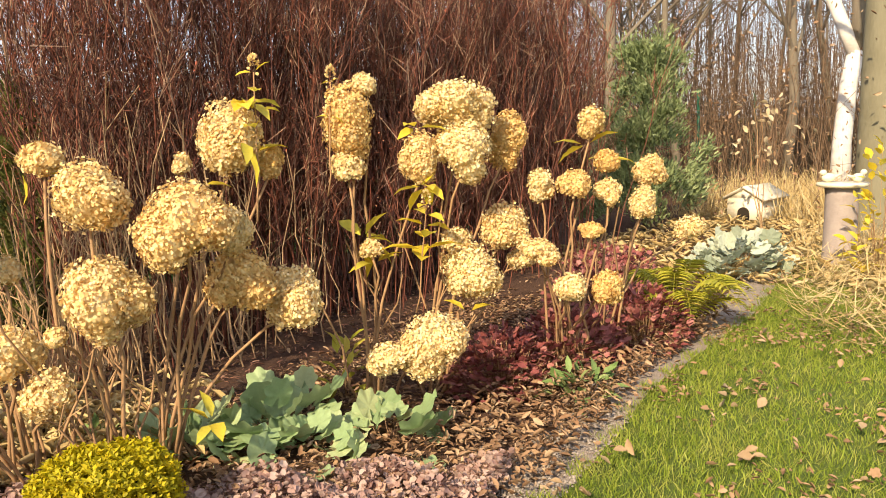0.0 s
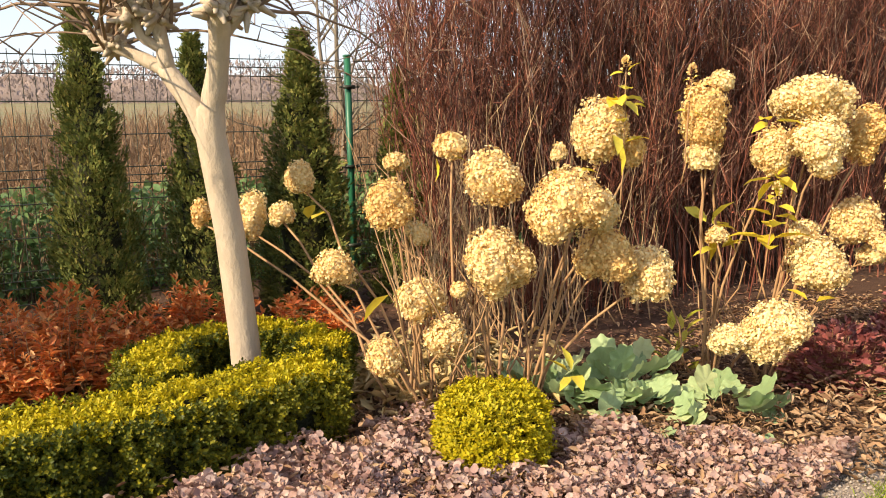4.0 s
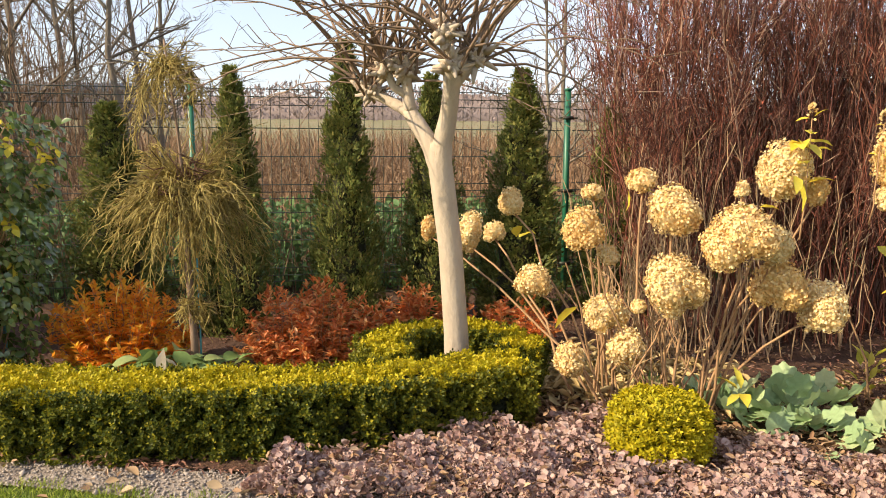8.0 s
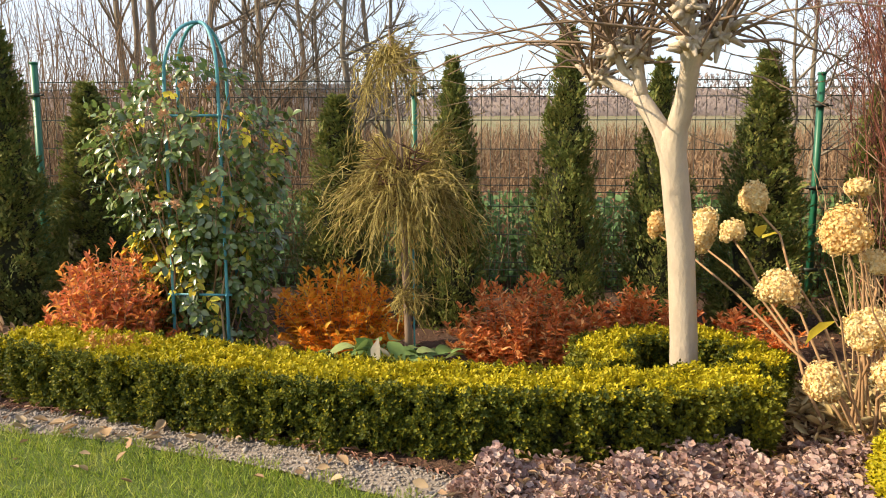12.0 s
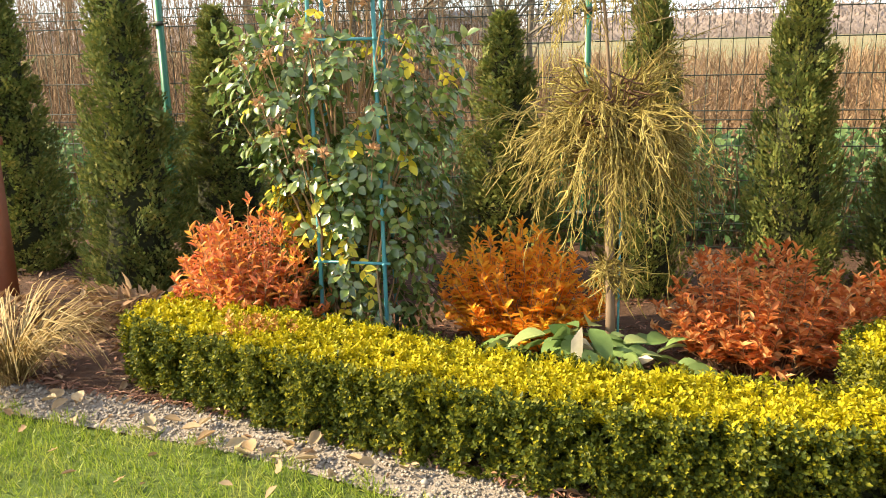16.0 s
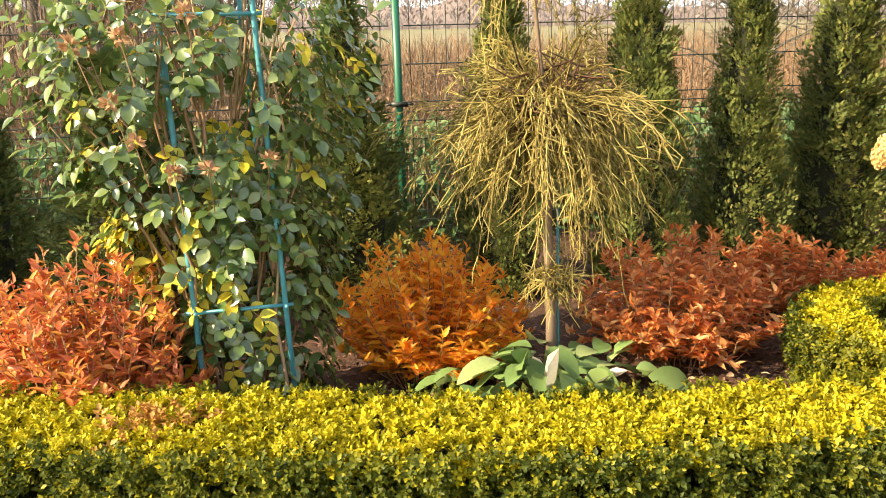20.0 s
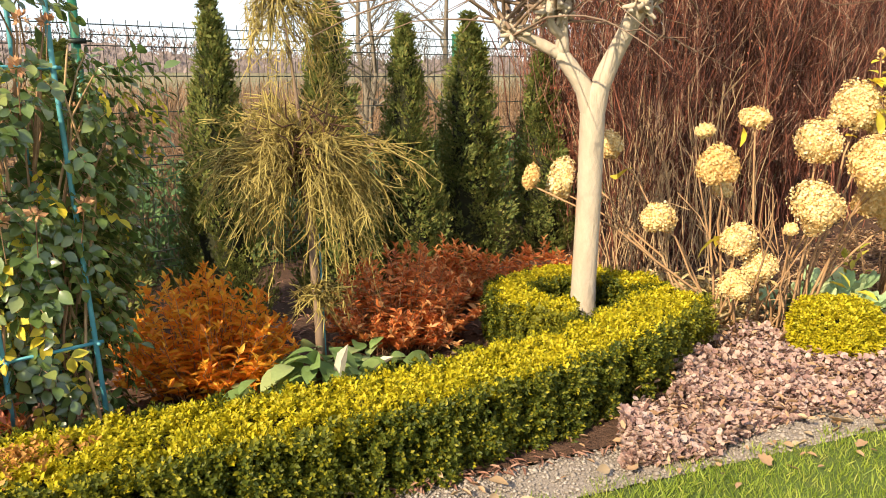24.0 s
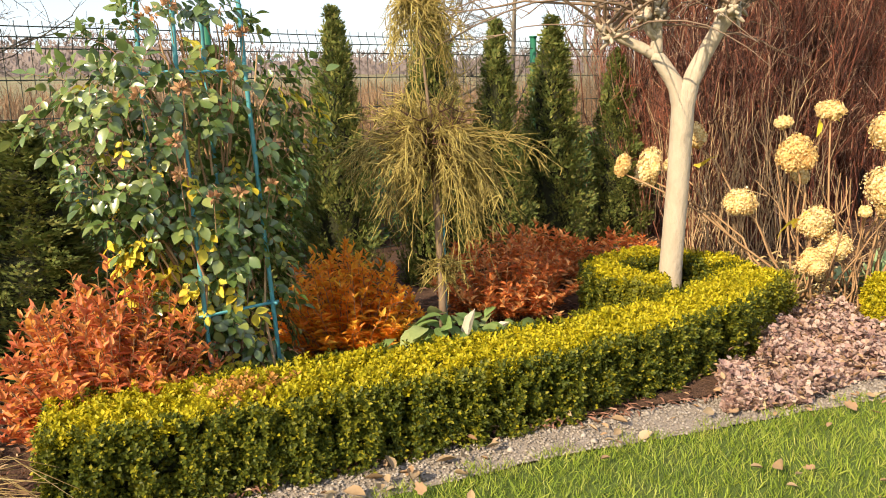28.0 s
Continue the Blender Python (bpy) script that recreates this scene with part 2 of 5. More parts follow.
M_THUJA = leaf_mat("thuja_spray", [(.045, .070, .022), (.095, .130, .032), (.17, .195, .046), (.32, .27, .08)], 0.65, 0.25, 3.0, 0.2)
# box sides: green leaf darkened, the shade of the clipped face is in its colour
M_BOX = leaf_mat("box_shaded_leaf", [(.018, .036, .009), (.042, .066, .010), (.115, .13, .013), (.44, .37, .02)], 0.5, 0.25, 2.2, 0.22)
# box tops and ball: yellowed leaf, brightened by sunlight put into its colour
M_BOXTOP = leaf_mat("box_new_leaf_sunlit", [(.17, .185, .01), (.37, .345, .012), (.55, .455, .015), (.63, .48, .025)], 0.5, 0.3, 3.0, 0.22)
# near-black filler shells: shade deep between the leaves, put into the colour
M_CORE = solid_mat("inner_shade", [(.018, .02, .008), (.035, .036, .014)], 0.95, 14, 0.6, 60, 0.02)
M_FLORET = leaf_mat("dry_floret", [(.66, .38, .11), (.86, .63, .27), (.91, .77, .43), (.94, .87, .62)], 0.7, 0.28, 14.0, 0.2, 0.4, (.92, .78, .56))
M_STALK = solid_mat("dry_stalk", [(.18, .095, .045), (.34, .20, .10), (.52, .36, .19)], 0.8, 20, 0.2, 80, island=True)
M_YELLOW = leaf_mat("yellow_leaf", [(.62, .43, .02), (.80, .59, .03), (.80, .67, .08), (.62, .58, .08)], 0.5, 0.4, 6.0)
M_BARK = solid_mat("pale_bark", [(.22, .16, .11), (.42, .345, .255), (.50, .42, .32), (.58, .50, .39)], 0.85, 9, 0.8, 42, 0.008, stretch=(1, 1, .45))
M_TWIG = solid_mat("pale_twig", [(.11, .07, .045), (.20, .135, .09), (.34, .26, .18)], 0.85, 9, 0.3, 60, island=True)
M_RED = solid_mat("red_stem", [(.018, .010, .008), (.045, .022, .016), (.085, .036, .026), (.18, .068, .042), (.31, .10, .06), (.50, .33, .21), (.62, .46, .32)], 0.6, 1.1, 0.0, 50, island=True)
M_GREENPAINT = solid_mat("green_coated_steel", [(.012, .10, .05), (.016, .13, .065), (.025, .15, .08)], 0.42, 5, 0.05, 200, spec=0.5)
M_WIRE = solid_mat("dark_green_wire", [(.014, .022, .014), (.03, .038, .024)], 0.5, 5, 0.0, 60, spec=0.5)
M_TEAL = solid_mat("teal_painted_steel", [(.05, .22, .26), (.08, .30, .34), (.10, .34, .36)], 0.45, 30, 0.15, 160, 0.001, spec=0.5)

# ---- ground ----
EDGE = [(-9, -2.2), (-3, -2.5), (-1.8, -2.67), (-.92, -2.79), (-.23, -2.98), (.15, -3.14), (.62, -3.32), (1.01, -3.48), (2.0, -3.86), (2.9, -3.97), (3.4, -3.88), (3.9, -3.77), (4.4, -3.74), (5.4, -3.68), (6.5, -3.5), (9, -3.2), (14, -3.0)]
EX, EY = np.array(EDGE).T


def edge_y(x):
    return np.interp(x, EX, EY)


def far_height(x, y):
    """The field climbs gently away from the fence."""
    return np.clip(y - 0.6, 0, 90) * 0.045


def sheet(name, mat, label, xs, lo, hi, z, cols=24, kind="structure", cat="ground"):
    g = Geo()
    xs = np.asarray(xs, float)
    t = np.linspace(0, 1, cols)
    X = np.repeat(xs[:, None], cols, 1)
    Y = lo(xs)[:, None] * (1 - t) + hi(xs)[:, None] * t
    Z = z(X, Y)
    i = np.arange(len(xs) - 1)[:, None] * cols + np.arange(cols - 1)[None]
    g.add(np.stack([X, Y, Z], -1), np.stack([i, i + cols, i + cols + 1, i + 1], -1).reshape(-1, 4))
    return single(name, g, mat, label, cat, kind=kind, smooth=True)


grid = np.concatenate([-np.geomspace(900, 12, 40), np.linspace(-11, 16, 55), np.geomspace(17, 900, 40)])
gg = Geo()
GX, GY = np.meshgrid(grid, grid, indexing="ij")
k = len(grid)
ii = np.arange(k - 1)[:, None] * k + np.arange(k - 1)[None]
gg.add(np.stack([GX, GY, far_height(GX, GY) - 0.03], -1), np.stack([ii, ii + k, ii + k + 1, ii + 1], -1).reshape(-1, 4))
single("ground", gg, M_FIELD, "open dry autumn field reaching the horizon", "ground", kind="structure", smooth=True)

lump = lambda X, Y: 0.012 * np.sin(3.1 * X + 1.3 * Y) * np.sin(2.3 * Y - X) + 0.006 * np.sin(17 * X) * np.sin(15 * Y)
sheet("lawn", M_LAWN, "short green lawn with fallen leaves", np.linspace(-9, 14, 160), lambda x: np.full_like(x, -9.0), lambda x: edge_y(x), lambda X, Y: 0.004 * np.sin(5 * X) * np.sin(4 * Y), 60)
sheet("gravel_strip", M_GRAVEL, "pale gravel edging strip between lawn and bed", np.linspace(-9, 14, 320), lambda x: edge_y(x), lambda x: edge_y(x) + 0.24, lambda X, Y: 0.004 + 0.004 * np.sin(40 * X) * np.sin(37 * Y), 8)
sheet("planting_bed", M_MULCH, "dark mulched planting bed in front of the fence", np.linspace(-9, 14, 260), lambda x: edge_y(x) + 0.24, lambda x: np.full_like(x, 0.62), lambda X, Y: 0.012 + lump(X, Y), 60)

# ---- wire-mesh fence along y = 0 ----
FENCE_TOP, PANEL = 1.56, 2.75
post_geo = Geo()
box(post_geo, (-.018, -.02, -.03), (.018, .02, FENCE_TOP + .10))
box(post_geo, (-.022, -.024, FENCE_TOP + .10), (.022, .024, FENCE_TOP + .115))
clip_geo = Geo()
box(clip_geo, (-.045, -.028, -.014), (.045, -.02, .014))
box(clip_geo, (-.075, -.0275, -.006), (-.04, -.0205, .006))
box(clip_geo, (.04, -.0275, -.006), (.075, -.0205, .006))
wire_geo = Geo()
rows_z = [.06, .16, .21, .26, .46, .66, .76, .81, .86, 1.06, 1.26, FENCE_TOP - .14, FENCE_TOP - .085, FENCE_TOP - .03]
dip = {.21: .03, .81: .03, FENCE_TOP - .085: .03}
zs = [.03, .16, .21, .26, .76, .81, .86, FENCE_TOP - .14, FENCE_TOP - .085, FENCE_TOP - .03, FENCE_TOP]
for wx in np.arange(.07, PANEL - .04, .0665):
    tube(wire_geo, [(wx, -dip.get(z, 0), z) for z in zs], .0026, 3, False)
for rz in rows_z:
    tube(wire_geo, [(.04, -.004 - dip.get(rz, 0), rz), (PANEL - .04, -.004 - dip.get(rz, 0), rz)], .0034, 4, False)
ME_POST, ME_CLIP, ME_WIRE = post_geo.mesh("post", M_GREENPAINT), clip_geo.mesh("clip", M_WIRE), wire_geo.mesh("mesh_panel", M_WIRE)
fence = thing("fence", "green welded wire-mesh garden fence on steel posts", "fence")
for i in range(-4, 9):
    ob = part("post", ME_POST, None, fence)
    ob.location.x = PANEL * i
    ob.scale.z = .94 if i == 1 else 1.0
    for cz in (.25, .85, FENCE_TOP - .12):
        part("clip", ME_CLIP, None, ob).location.z = cz
    ob = part("mesh_panel", ME_WIRE, None, fence)
    ob.location.x = PANEL * i


# ---- columnar thujas in front of the fence ----
def thuja_parts(h, r, seed):
    """Upright branchlets round a stem, each ending in a flat fan of scale-leaved sprays."""
    q = np.random.default_rng(seed)
    trunk, crown, core = Geo(), Geo(), Geo()
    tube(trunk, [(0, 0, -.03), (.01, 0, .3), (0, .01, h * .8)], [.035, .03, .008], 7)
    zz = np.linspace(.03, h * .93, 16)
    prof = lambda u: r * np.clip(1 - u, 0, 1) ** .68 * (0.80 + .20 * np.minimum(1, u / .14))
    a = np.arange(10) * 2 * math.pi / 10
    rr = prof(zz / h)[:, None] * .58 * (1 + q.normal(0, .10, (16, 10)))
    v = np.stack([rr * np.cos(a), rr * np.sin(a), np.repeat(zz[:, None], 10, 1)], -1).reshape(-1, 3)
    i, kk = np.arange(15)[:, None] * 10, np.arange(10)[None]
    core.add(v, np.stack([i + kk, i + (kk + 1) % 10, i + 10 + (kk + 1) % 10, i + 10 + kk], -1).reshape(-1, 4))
    nb, m = 700, 38
    u = q.random(nb) ** 1.05 * .97
    az = q.random(nb) * 2 * math.pi
    lumps = 1 + .10 * np.sin(az * 3 + u * 19 + seed) + .09 * np.sin(az * 5 - u * 33)
    rad = prof(u) * lumps * (1.12 - .42 * q.random(nb) ** 1.4) + .004
    out = np.stack([np.cos(az), np.sin(az), np.zeros(nb)], -1)
    tip = out * rad[:, None] + np.array([0, 0, 1.0]) * (.05 + u * h * .955)[:, None]
    axis = unit(out * q.uniform(.25, .95, (nb, 1)) + np.array([0, 0, 1.0]) + q.normal(0, .22, (nb, 3)))
    span = np.minimum(q.uniform(.08, .19, nb), .05 + rad)
    side = unit(np.cross(axis, out + q.normal(0, .45, (nb, 3))))
    flat = np.cross(side, axis)
    t = q.random((nb, m)) ** .8
    fan = q.uniform(-1, 1, (nb, m)) * (1.15 - .75 * t)
    p = tip[:, None] - axis[:, None] * (span[:, None] * (1 - t))[..., None] + side[:, None] * (fan * span[:, None] * .30)[..., None] + q.normal(0, .006, (nb, m, 3))
    p[..., 2] = np.maximum(.01, p[..., 2])
    way = axis[:, None] + side[:, None] * (fan * .9)[..., None] - np.array([0, 0, .25]) * t[..., None] + q.normal(0, .16, (nb, m, 3))
    up = flat[:, None] + q.normal(0, .28, (nb, m, 3))
    n = nb * m
    strew(crown, p.reshape(-1, 3), way.reshape(-1, 3), up.reshape(-1, 3), q.uniform(.015, .034, n), q.uniform(.45, .95, n), SPRAY)
    return trunk.mesh("trunk", M_STALK), core.mesh("shade_core", M_CORE), crown.mesh("crown", M_THUJA)


THUJA_KINDS = [thuja_parts(1.70, .25, s) for s in (3, 5, 8)]
for n, (x, y, h, w) in enumerate([(-3.25, -.85, 1.75, 1.25), (-2.25, -1.2, 1.85, 1.2), (-1.98, -.72, 1.55, 1.35), (-1.27, -1.08, 1.12, 1.35), (-.37, -.86, 1.45, 1.2), (.32, -.88, 1.68, .92), (.99, -.87, 1.86, .95), (1.53, -.86, 1.66, .95), (2.15, -.75, 1.72, 1.22), (2.75, -.85, 1.5, .95)]):
    t = thing("thuja", "slender columnar thuja with dense dark green sprays", "conifer", "thujas along the fence", at=(x, y, 0))
    t.rotation_euler.z, t.scale = n * 2.1, (w * 1.05, w * 1.05, h / 1.70)
    for nm, me in zip(("trunk", "shade_core", "crown"), THUJA_KINDS[n % 3]):
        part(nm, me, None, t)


# ---- clipped box: low hedge, ring round the tree, ball ----
SHOOT = []
q = np.random.default_rng(4)
for s in range(7):
    a, zz = s * 2.4, .12 + s * .12
    SHOOT.append((np.array([.06 * math.cos(a), zz, .06 * math.sin(a)]), unit(np.array([math.cos(a) * .8, .75, math.sin(a) * .8]))))


def shoots(geo, p, way, size, r):
    """Leafy box shoots: seven small leaves round each tip."""
    n = len(p)
    y = unit(way)
    x = unit(np.cross(y, r.normal(0, 1, (n, 3))))
    z = np.cross(x, y)
    L = np.broadcast_to(size, (n,))[:, None]
    for off, d in SHOOT:
        base = p + L * (off[0] * x + off[1] * y + off[2] * z)
        dd = d[0] * x + d[1] * y + d[2] * z + r.normal(0, .15, (n, 3))
        strew(geo, base, dd, y + r.normal(0, .2, (n, 3)), L[:, 0] * r.uniform(.45, .62, n), .62)


HEDGE_H = .28
FRONT = [(-1.57, -2.36), (-1.2, -2.52), (-.85, -2.64), (-.4, -2.76), (.05, -2.87), (.5, -2.925), (1.0, -2.92), (1.58, -2.80)]
BACK = [(-1.48, -2.11), (-1.1, -2.20), (-.72, -2.30), (-.3, -2.45), (.12, -2.56), (.5, -2.62), (.98, -2.62), (1.56, -2.54)]


BUMPS = np.random.default_rng(5).normal(0, 1, (97, 61))


def drift(u, v):
    """Smooth random lumps over a plane."""
    iu, iv = np.floor(u).astype(int), np.floor(v).astype(int)
    fu, fv = u - iu, v - iv
    fu, fv = fu * fu * (3 - 2 * fu), fv * fv * (3 - 2 * fv)
    at = lambda i, j: BUMPS[i % 97, j % 61]
    return (at(iu, iv) * (1 - fu) + at(iu + 1, iv) * fu) * (1 - fv) + (at(iu, iv + 1) * (1 - fu) + at(iu + 1, iv + 1) * fu) * fv


def band(front, back, h, r, dens_side, dens_top):
    """A clipped band between two lines: dark shade core, side shoots, top shoots."""
    f, b = np.array(front), np.array(back)
    s = np.linspace(0, len(f) - 1, 60)
    F2 = np.stack([np.interp(s, range(len(f)), f[:, j]) for j in (0, 1)], -1)
    B2 = np.stack([np.interp(s, range(len(b)), b[:, j]) for j in (0, 1)], -1)
    core = Geo()
    mid = (F2 + B2) / 2
    fi, bi = mid + (F2 - mid) * .50, mid + (B2 - mid) * .50
    top = h - .035
    sec = np.stack([np.c_[fi, np.zeros(60)], np.c_[fi, np.full(60, top)], np.c_[bi, np.full(60, top)], np.c_[bi, np.zeros(60)]], 1)
    i = np.arange(59)[:, None] * 4
    kk = np.arange(3)[None]
    core.add(sec, np.stack([i + kk, i + kk + 1, i + 4 + kk + 1, i + 4 + kk], -1).reshape(-1, 4), [(0, 1, 2, 3), (239, 238, 237, 236)])
    length = np.linalg.norm(np.diff(F2, axis=0), axis=1).sum()
    side, tops = Geo(), Geo()
    for line, other in ((F2, B2), (B2, F2)):
        n = int(dens_side * length * h)
        a = r.random(n) * 59
        p2 = np.stack([np.interp(a, range(60), line[:, j]) for j in (0, 1)], -1)
        o2 = np.stack([np.interp(a, range(60), other[:, j]) for j in (0, 1)], -1)
        out = unit(p2 - o2)
        zz = r.uniform(.0, 1, n) ** .85 * h
        arc = a / 59 * length
        gap = 1.0 * drift(arc * 15 + 3 * zz, zz * 9) + 1.9 * drift(arc * 38 + 50, zz * 24 + 9)
        near = gap + r.normal(0, .5, n) > -2.3
        a, p2, o2, out, zz, gap = a[near], p2[near], o2[near], out[near], zz[near], gap[near]
        n = len(a)
        p2 = p2 - out * (r.uniform(-.012, .03, n) + .012 * np.sin(a * 1.9) - .010 * np.clip(gap, -2.4, 2) + .03 * (1 - zz / h) ** 2)[:, None]
        way = np.c_[out * .8, r.uniform(.3, 1.1, n)] + r.normal(0, .25, (n, 3))
        shoots(side, np.c_[p2, zz - .015], way, r.uniform(.020, .033, n), r)
        deep = r.random(n) < .85
        shoots(side, np.c_[p2 - out * .036, zz * .95 - .02][deep], way[deep] + r.normal(0, .4, (deep.sum(), 3)), .034, r)
    for A, B in ((F2[0], B2[0]), (F2[-1], B2[-1])):
        n = int(dens_side * np.linalg.norm(A - B) * h)
        t = r.random((n, 1))
        end = unit((A - mid[30])[None])
        p2 = A + (B - A) * t - end * r.uniform(0, .03, (n, 1))
        shoots(side, np.c_[p2, r.random(n) * h - .015], np.c_[np.repeat(end, n, 0), r.uniform(.3, 1.1, n)], r.uniform(.020, .033, n), r)
    n = int(dens_top * length * .28)
    a, t = r.random(n) * 59, r.random((n, 1))
    p2 = np.stack([np.interp(a, range(60), F2[:, j]) for j in (0, 1)], -1) * t + np.stack([np.interp(a, range(60), B2[:, j]) for j in (0, 1)], -1) * (1 - t)
    zt = h - .03 + r.normal(0, .009, n) + .014 * drift(p2[:, 0] * 27, p2[:, 1] * 27 + 200) - .02 * (2 * t[:, 0] - 1) ** 4
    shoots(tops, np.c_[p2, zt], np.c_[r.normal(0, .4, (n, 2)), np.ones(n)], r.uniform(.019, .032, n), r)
    return core, side, tops


r4 = np.random.default_rng(11)
hedge = thing("box_hedge", "low clipped box hedge, yellow-green on top and dark green below", "hedge")
core, side, tops = band(FRONT, BACK, HEDGE_H, r4, 7500, 9500)
part("shade_core", core, M_CORE, hedge)
part("side_growth", side, M_BOX, hedge, "dark green small leaves with shade put into the colour")
part("top_growth", tops, M_BOXTOP, hedge, "yellow-green young leaves with sunlight put into the colour")
RC = np.array([1.34, -2.30])
ang = np.radians(np.linspace(-35, 215, 9))
ring_out = [tuple(RC + .42 * np.array([math.cos(a) * 1.02, math.sin(a)])) for a in ang]
ring_in = [tuple(RC + .235 * np.array([math.cos(a) * 1.02, math.sin(a)])) for a in ang]
ring = thing("box_hedge_ring", "clipped box hedge ring round the tree trunk", "hedge")
core, side, tops = band(ring_out, ring_in, HEDGE_H - .01, r4, 7000, 7000)
part("shade_core", core, M_CORE, ring)
part("side_growth", side, M_BOX, ring, "dark green small leaves with shade put into the colour")
part("top_growth", tops, M_BOXTOP, ring, "yellow-green young leaves with sunlight put into the colour")

ball = thing("box_ball", "round clipped golden box ball on purple ground cover", "shrub", at=(1.92, -3.20, 0))
g, gc = Geo(), Geo()
n = 3000
d = rand_dirs(n, .25)
d4 = d / np.maximum(np.hypot(d[:, 0], d[:, 1]) ** 4 + np.abs(d[:, 2]) ** 4, 1e-6)[:, None] ** .25 * .93
p = d4 * np.array([.172, .172, .128]) * (r4.uniform(.86, 1.08, (n, 1)) + .05 * np.sin(9 * d[:, :1] + 7 * d[:, 1:2]) * np.sin(8 * d[:, 2:3] + 5 * d[:, :1])) + np.array([0, 0, .115])
keep = p[:, 2] > -.01
shoots(g, p[keep], d[keep] * np.array([.8, .8, .8]) + np.array([0, 0, .95]) + r4.normal(0, .15, (keep.sum(), 3)), r4.uniform(.022, .034, keep.sum()), r4)
zz = np.linspace(0, math.pi, 9)
aa = np.arange(12) * math.pi / 6
v = np.stack([np.outer(np.sin(zz), np.cos(aa)) * .15, np.outer(np.sin(zz), np.sin(aa)) * .15, np.repeat(np.cos(zz)[:, None], 12, 1) * .105 + .115], -1)
i, kk = np.arange(8)[:, None] * 12, np.arange(12)[None]
gc.add(v, np.stack([i + kk, i + 12 + kk, i + 12 + (kk + 1) % 12, i + (kk + 1) % 12], -1).reshape(-1, 4))
part("shade_core", gc, M_CORE, ball)
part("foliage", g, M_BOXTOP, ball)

# ---- standard tree with a pollarded head ----
tree = thing("standard_tree", "bare pollarded tree with pale smooth trunk and long whippy twigs", "tree")
r5 = np.random.default_rng(21)
trunk = Geo()
tube(trunk, [(1.385, -2.275, -.03), (1.38, -2.28, .03), (1.365, -2.30, .3), (1.325, -2.35, .7), (1.275, -2.395, 1.02), (1.264, -2.403, 1.09), (1.26, -2.407, 1.13), (1.257, -2.408, 1.16), (1.256, -2.41, 1.175)], [.074, .061, .056, .053, .053, .052, .050, .043, .024], 18)
part("trunk", trunk, M_BARK, tree, smooth=True)
BOUGHS = [
    ([(1.278, -2.392, .97), (1.240, -2.395, 1.13), (1.19, -2.36, 1.22), (1.142, -2.323, 1.30)], (.040, .043, .036, .031)),
    ([(1.278, -2.394, .97), (1.268, -2.425, 1.14), (1.285, -2.475, 1.26), (1.284, -2.55, 1.38), (1.268, -2.625, 1.475)], (.040, .043, .038, .034, .038)),
    ([(1.155, -2.332, 1.285), (1.07, -2.265, 1.34), (.968, -2.19, 1.40)], (.028, .023, .027)),
    ([(1.15, -2.33, 1.29), (1.135, -2.34, 1.39), (1.12, -2.345, 1.49)], (.029, .024, .028)),
    ([(1.138, -2.338, 1.36), (1.07, -2.335, 1.40), (1.045, -2.34, 1.50)], (.020, .017, .021)),
    ([(1.283, -2.55, 1.38), (1.34, -2.575, 1.45), (1.395, -2.57, 1.51)], (.026, .021, .026)),
    ([(1.27, -2.60, 1.45), (1.245, -2.63, 1.52), (1.225, -2.66, 1.59)], (.028, .023, .026))]
knobs = []
for pts, rad in BOUGHS:
    g = Geo()
    line = np.array(pts)
    fine_t = np.linspace(0, len(line) - 1, 4 * (len(line) - 1) + 1)
    soft = np.stack([np.interp(fine_t, range(len(line)), line[:, j]) for j in range(3)], -1)
    soft[1:-1] = (soft[:-2] + soft[1:-1] * 2 + soft[2:]) / 4
    tube(g, soft, np.interp(fine_t, range(len(rad)), rad) * (1 + r5.normal(0, .035, len(fine_t))), 12)
    part("limb", g, M_BARK, tree, smooth=True)
    if len(knobs) or len(pts) != 4:
        knobs += [line[-1], line[-1] * .7 + line[-2] * .3]
for kn in knobs:
    g = Geo()
    for s in range(20):
        d = rand_dirs(1, .3, r5)[0]
        a = kn + r5.normal(0, .012, 3)
        tube(g, [a, a + d * .03, a + d * r5.uniform(.04, .085)], [.018, .013, .006], 6)
    part("knob", g, M_BARK, tree)
    for s in range(11):
        az, el = r5.uniform(0, 2 * math.pi), r5.uniform(.2, 1.45) if s % 4 else r5.uniform(-.1, .3)
        d = np.array([math.cos(az) * math.cos(el), math.sin(az) * math.cos(el), math.sin(el)])
        L = r5.uniform(.35, 1.2)
        mid = kn + d * L * .5 + np.array([0, 0, .05])
        end = kn + d * L + np.array([0, 0, -.12 * L * math.cos(el)]) + r5.normal(0, .04, 3)
        a = kn + r5.normal(0, .018, 3)
        g = Geo()
        u = np.linspace(0, 1, 9)[:, None]
        arc = a * (1 - u) ** 2 + (2 * mid - (a + end) / 2) * 2 * u * (1 - u) + end * u ** 2
        arc[1:-1] += r5.normal(0, .005, (7, 3))
        tube(g, arc, np.linspace(.0072, .0014, 9) * r5.uniform(.6, 1.3), 5, False)
        if L > .6:
            for b in (5, 6, 7):
                tube(g, [arc[b], arc[b] + d * .08 + r5.normal(0, .03, 3), arc[b] + d * r5.uniform(.14, .26) + r5.normal(0, .06, 3)], [.003, .0022, .0012], 3, False)
        part("twig", g, M_TWIG, tree)

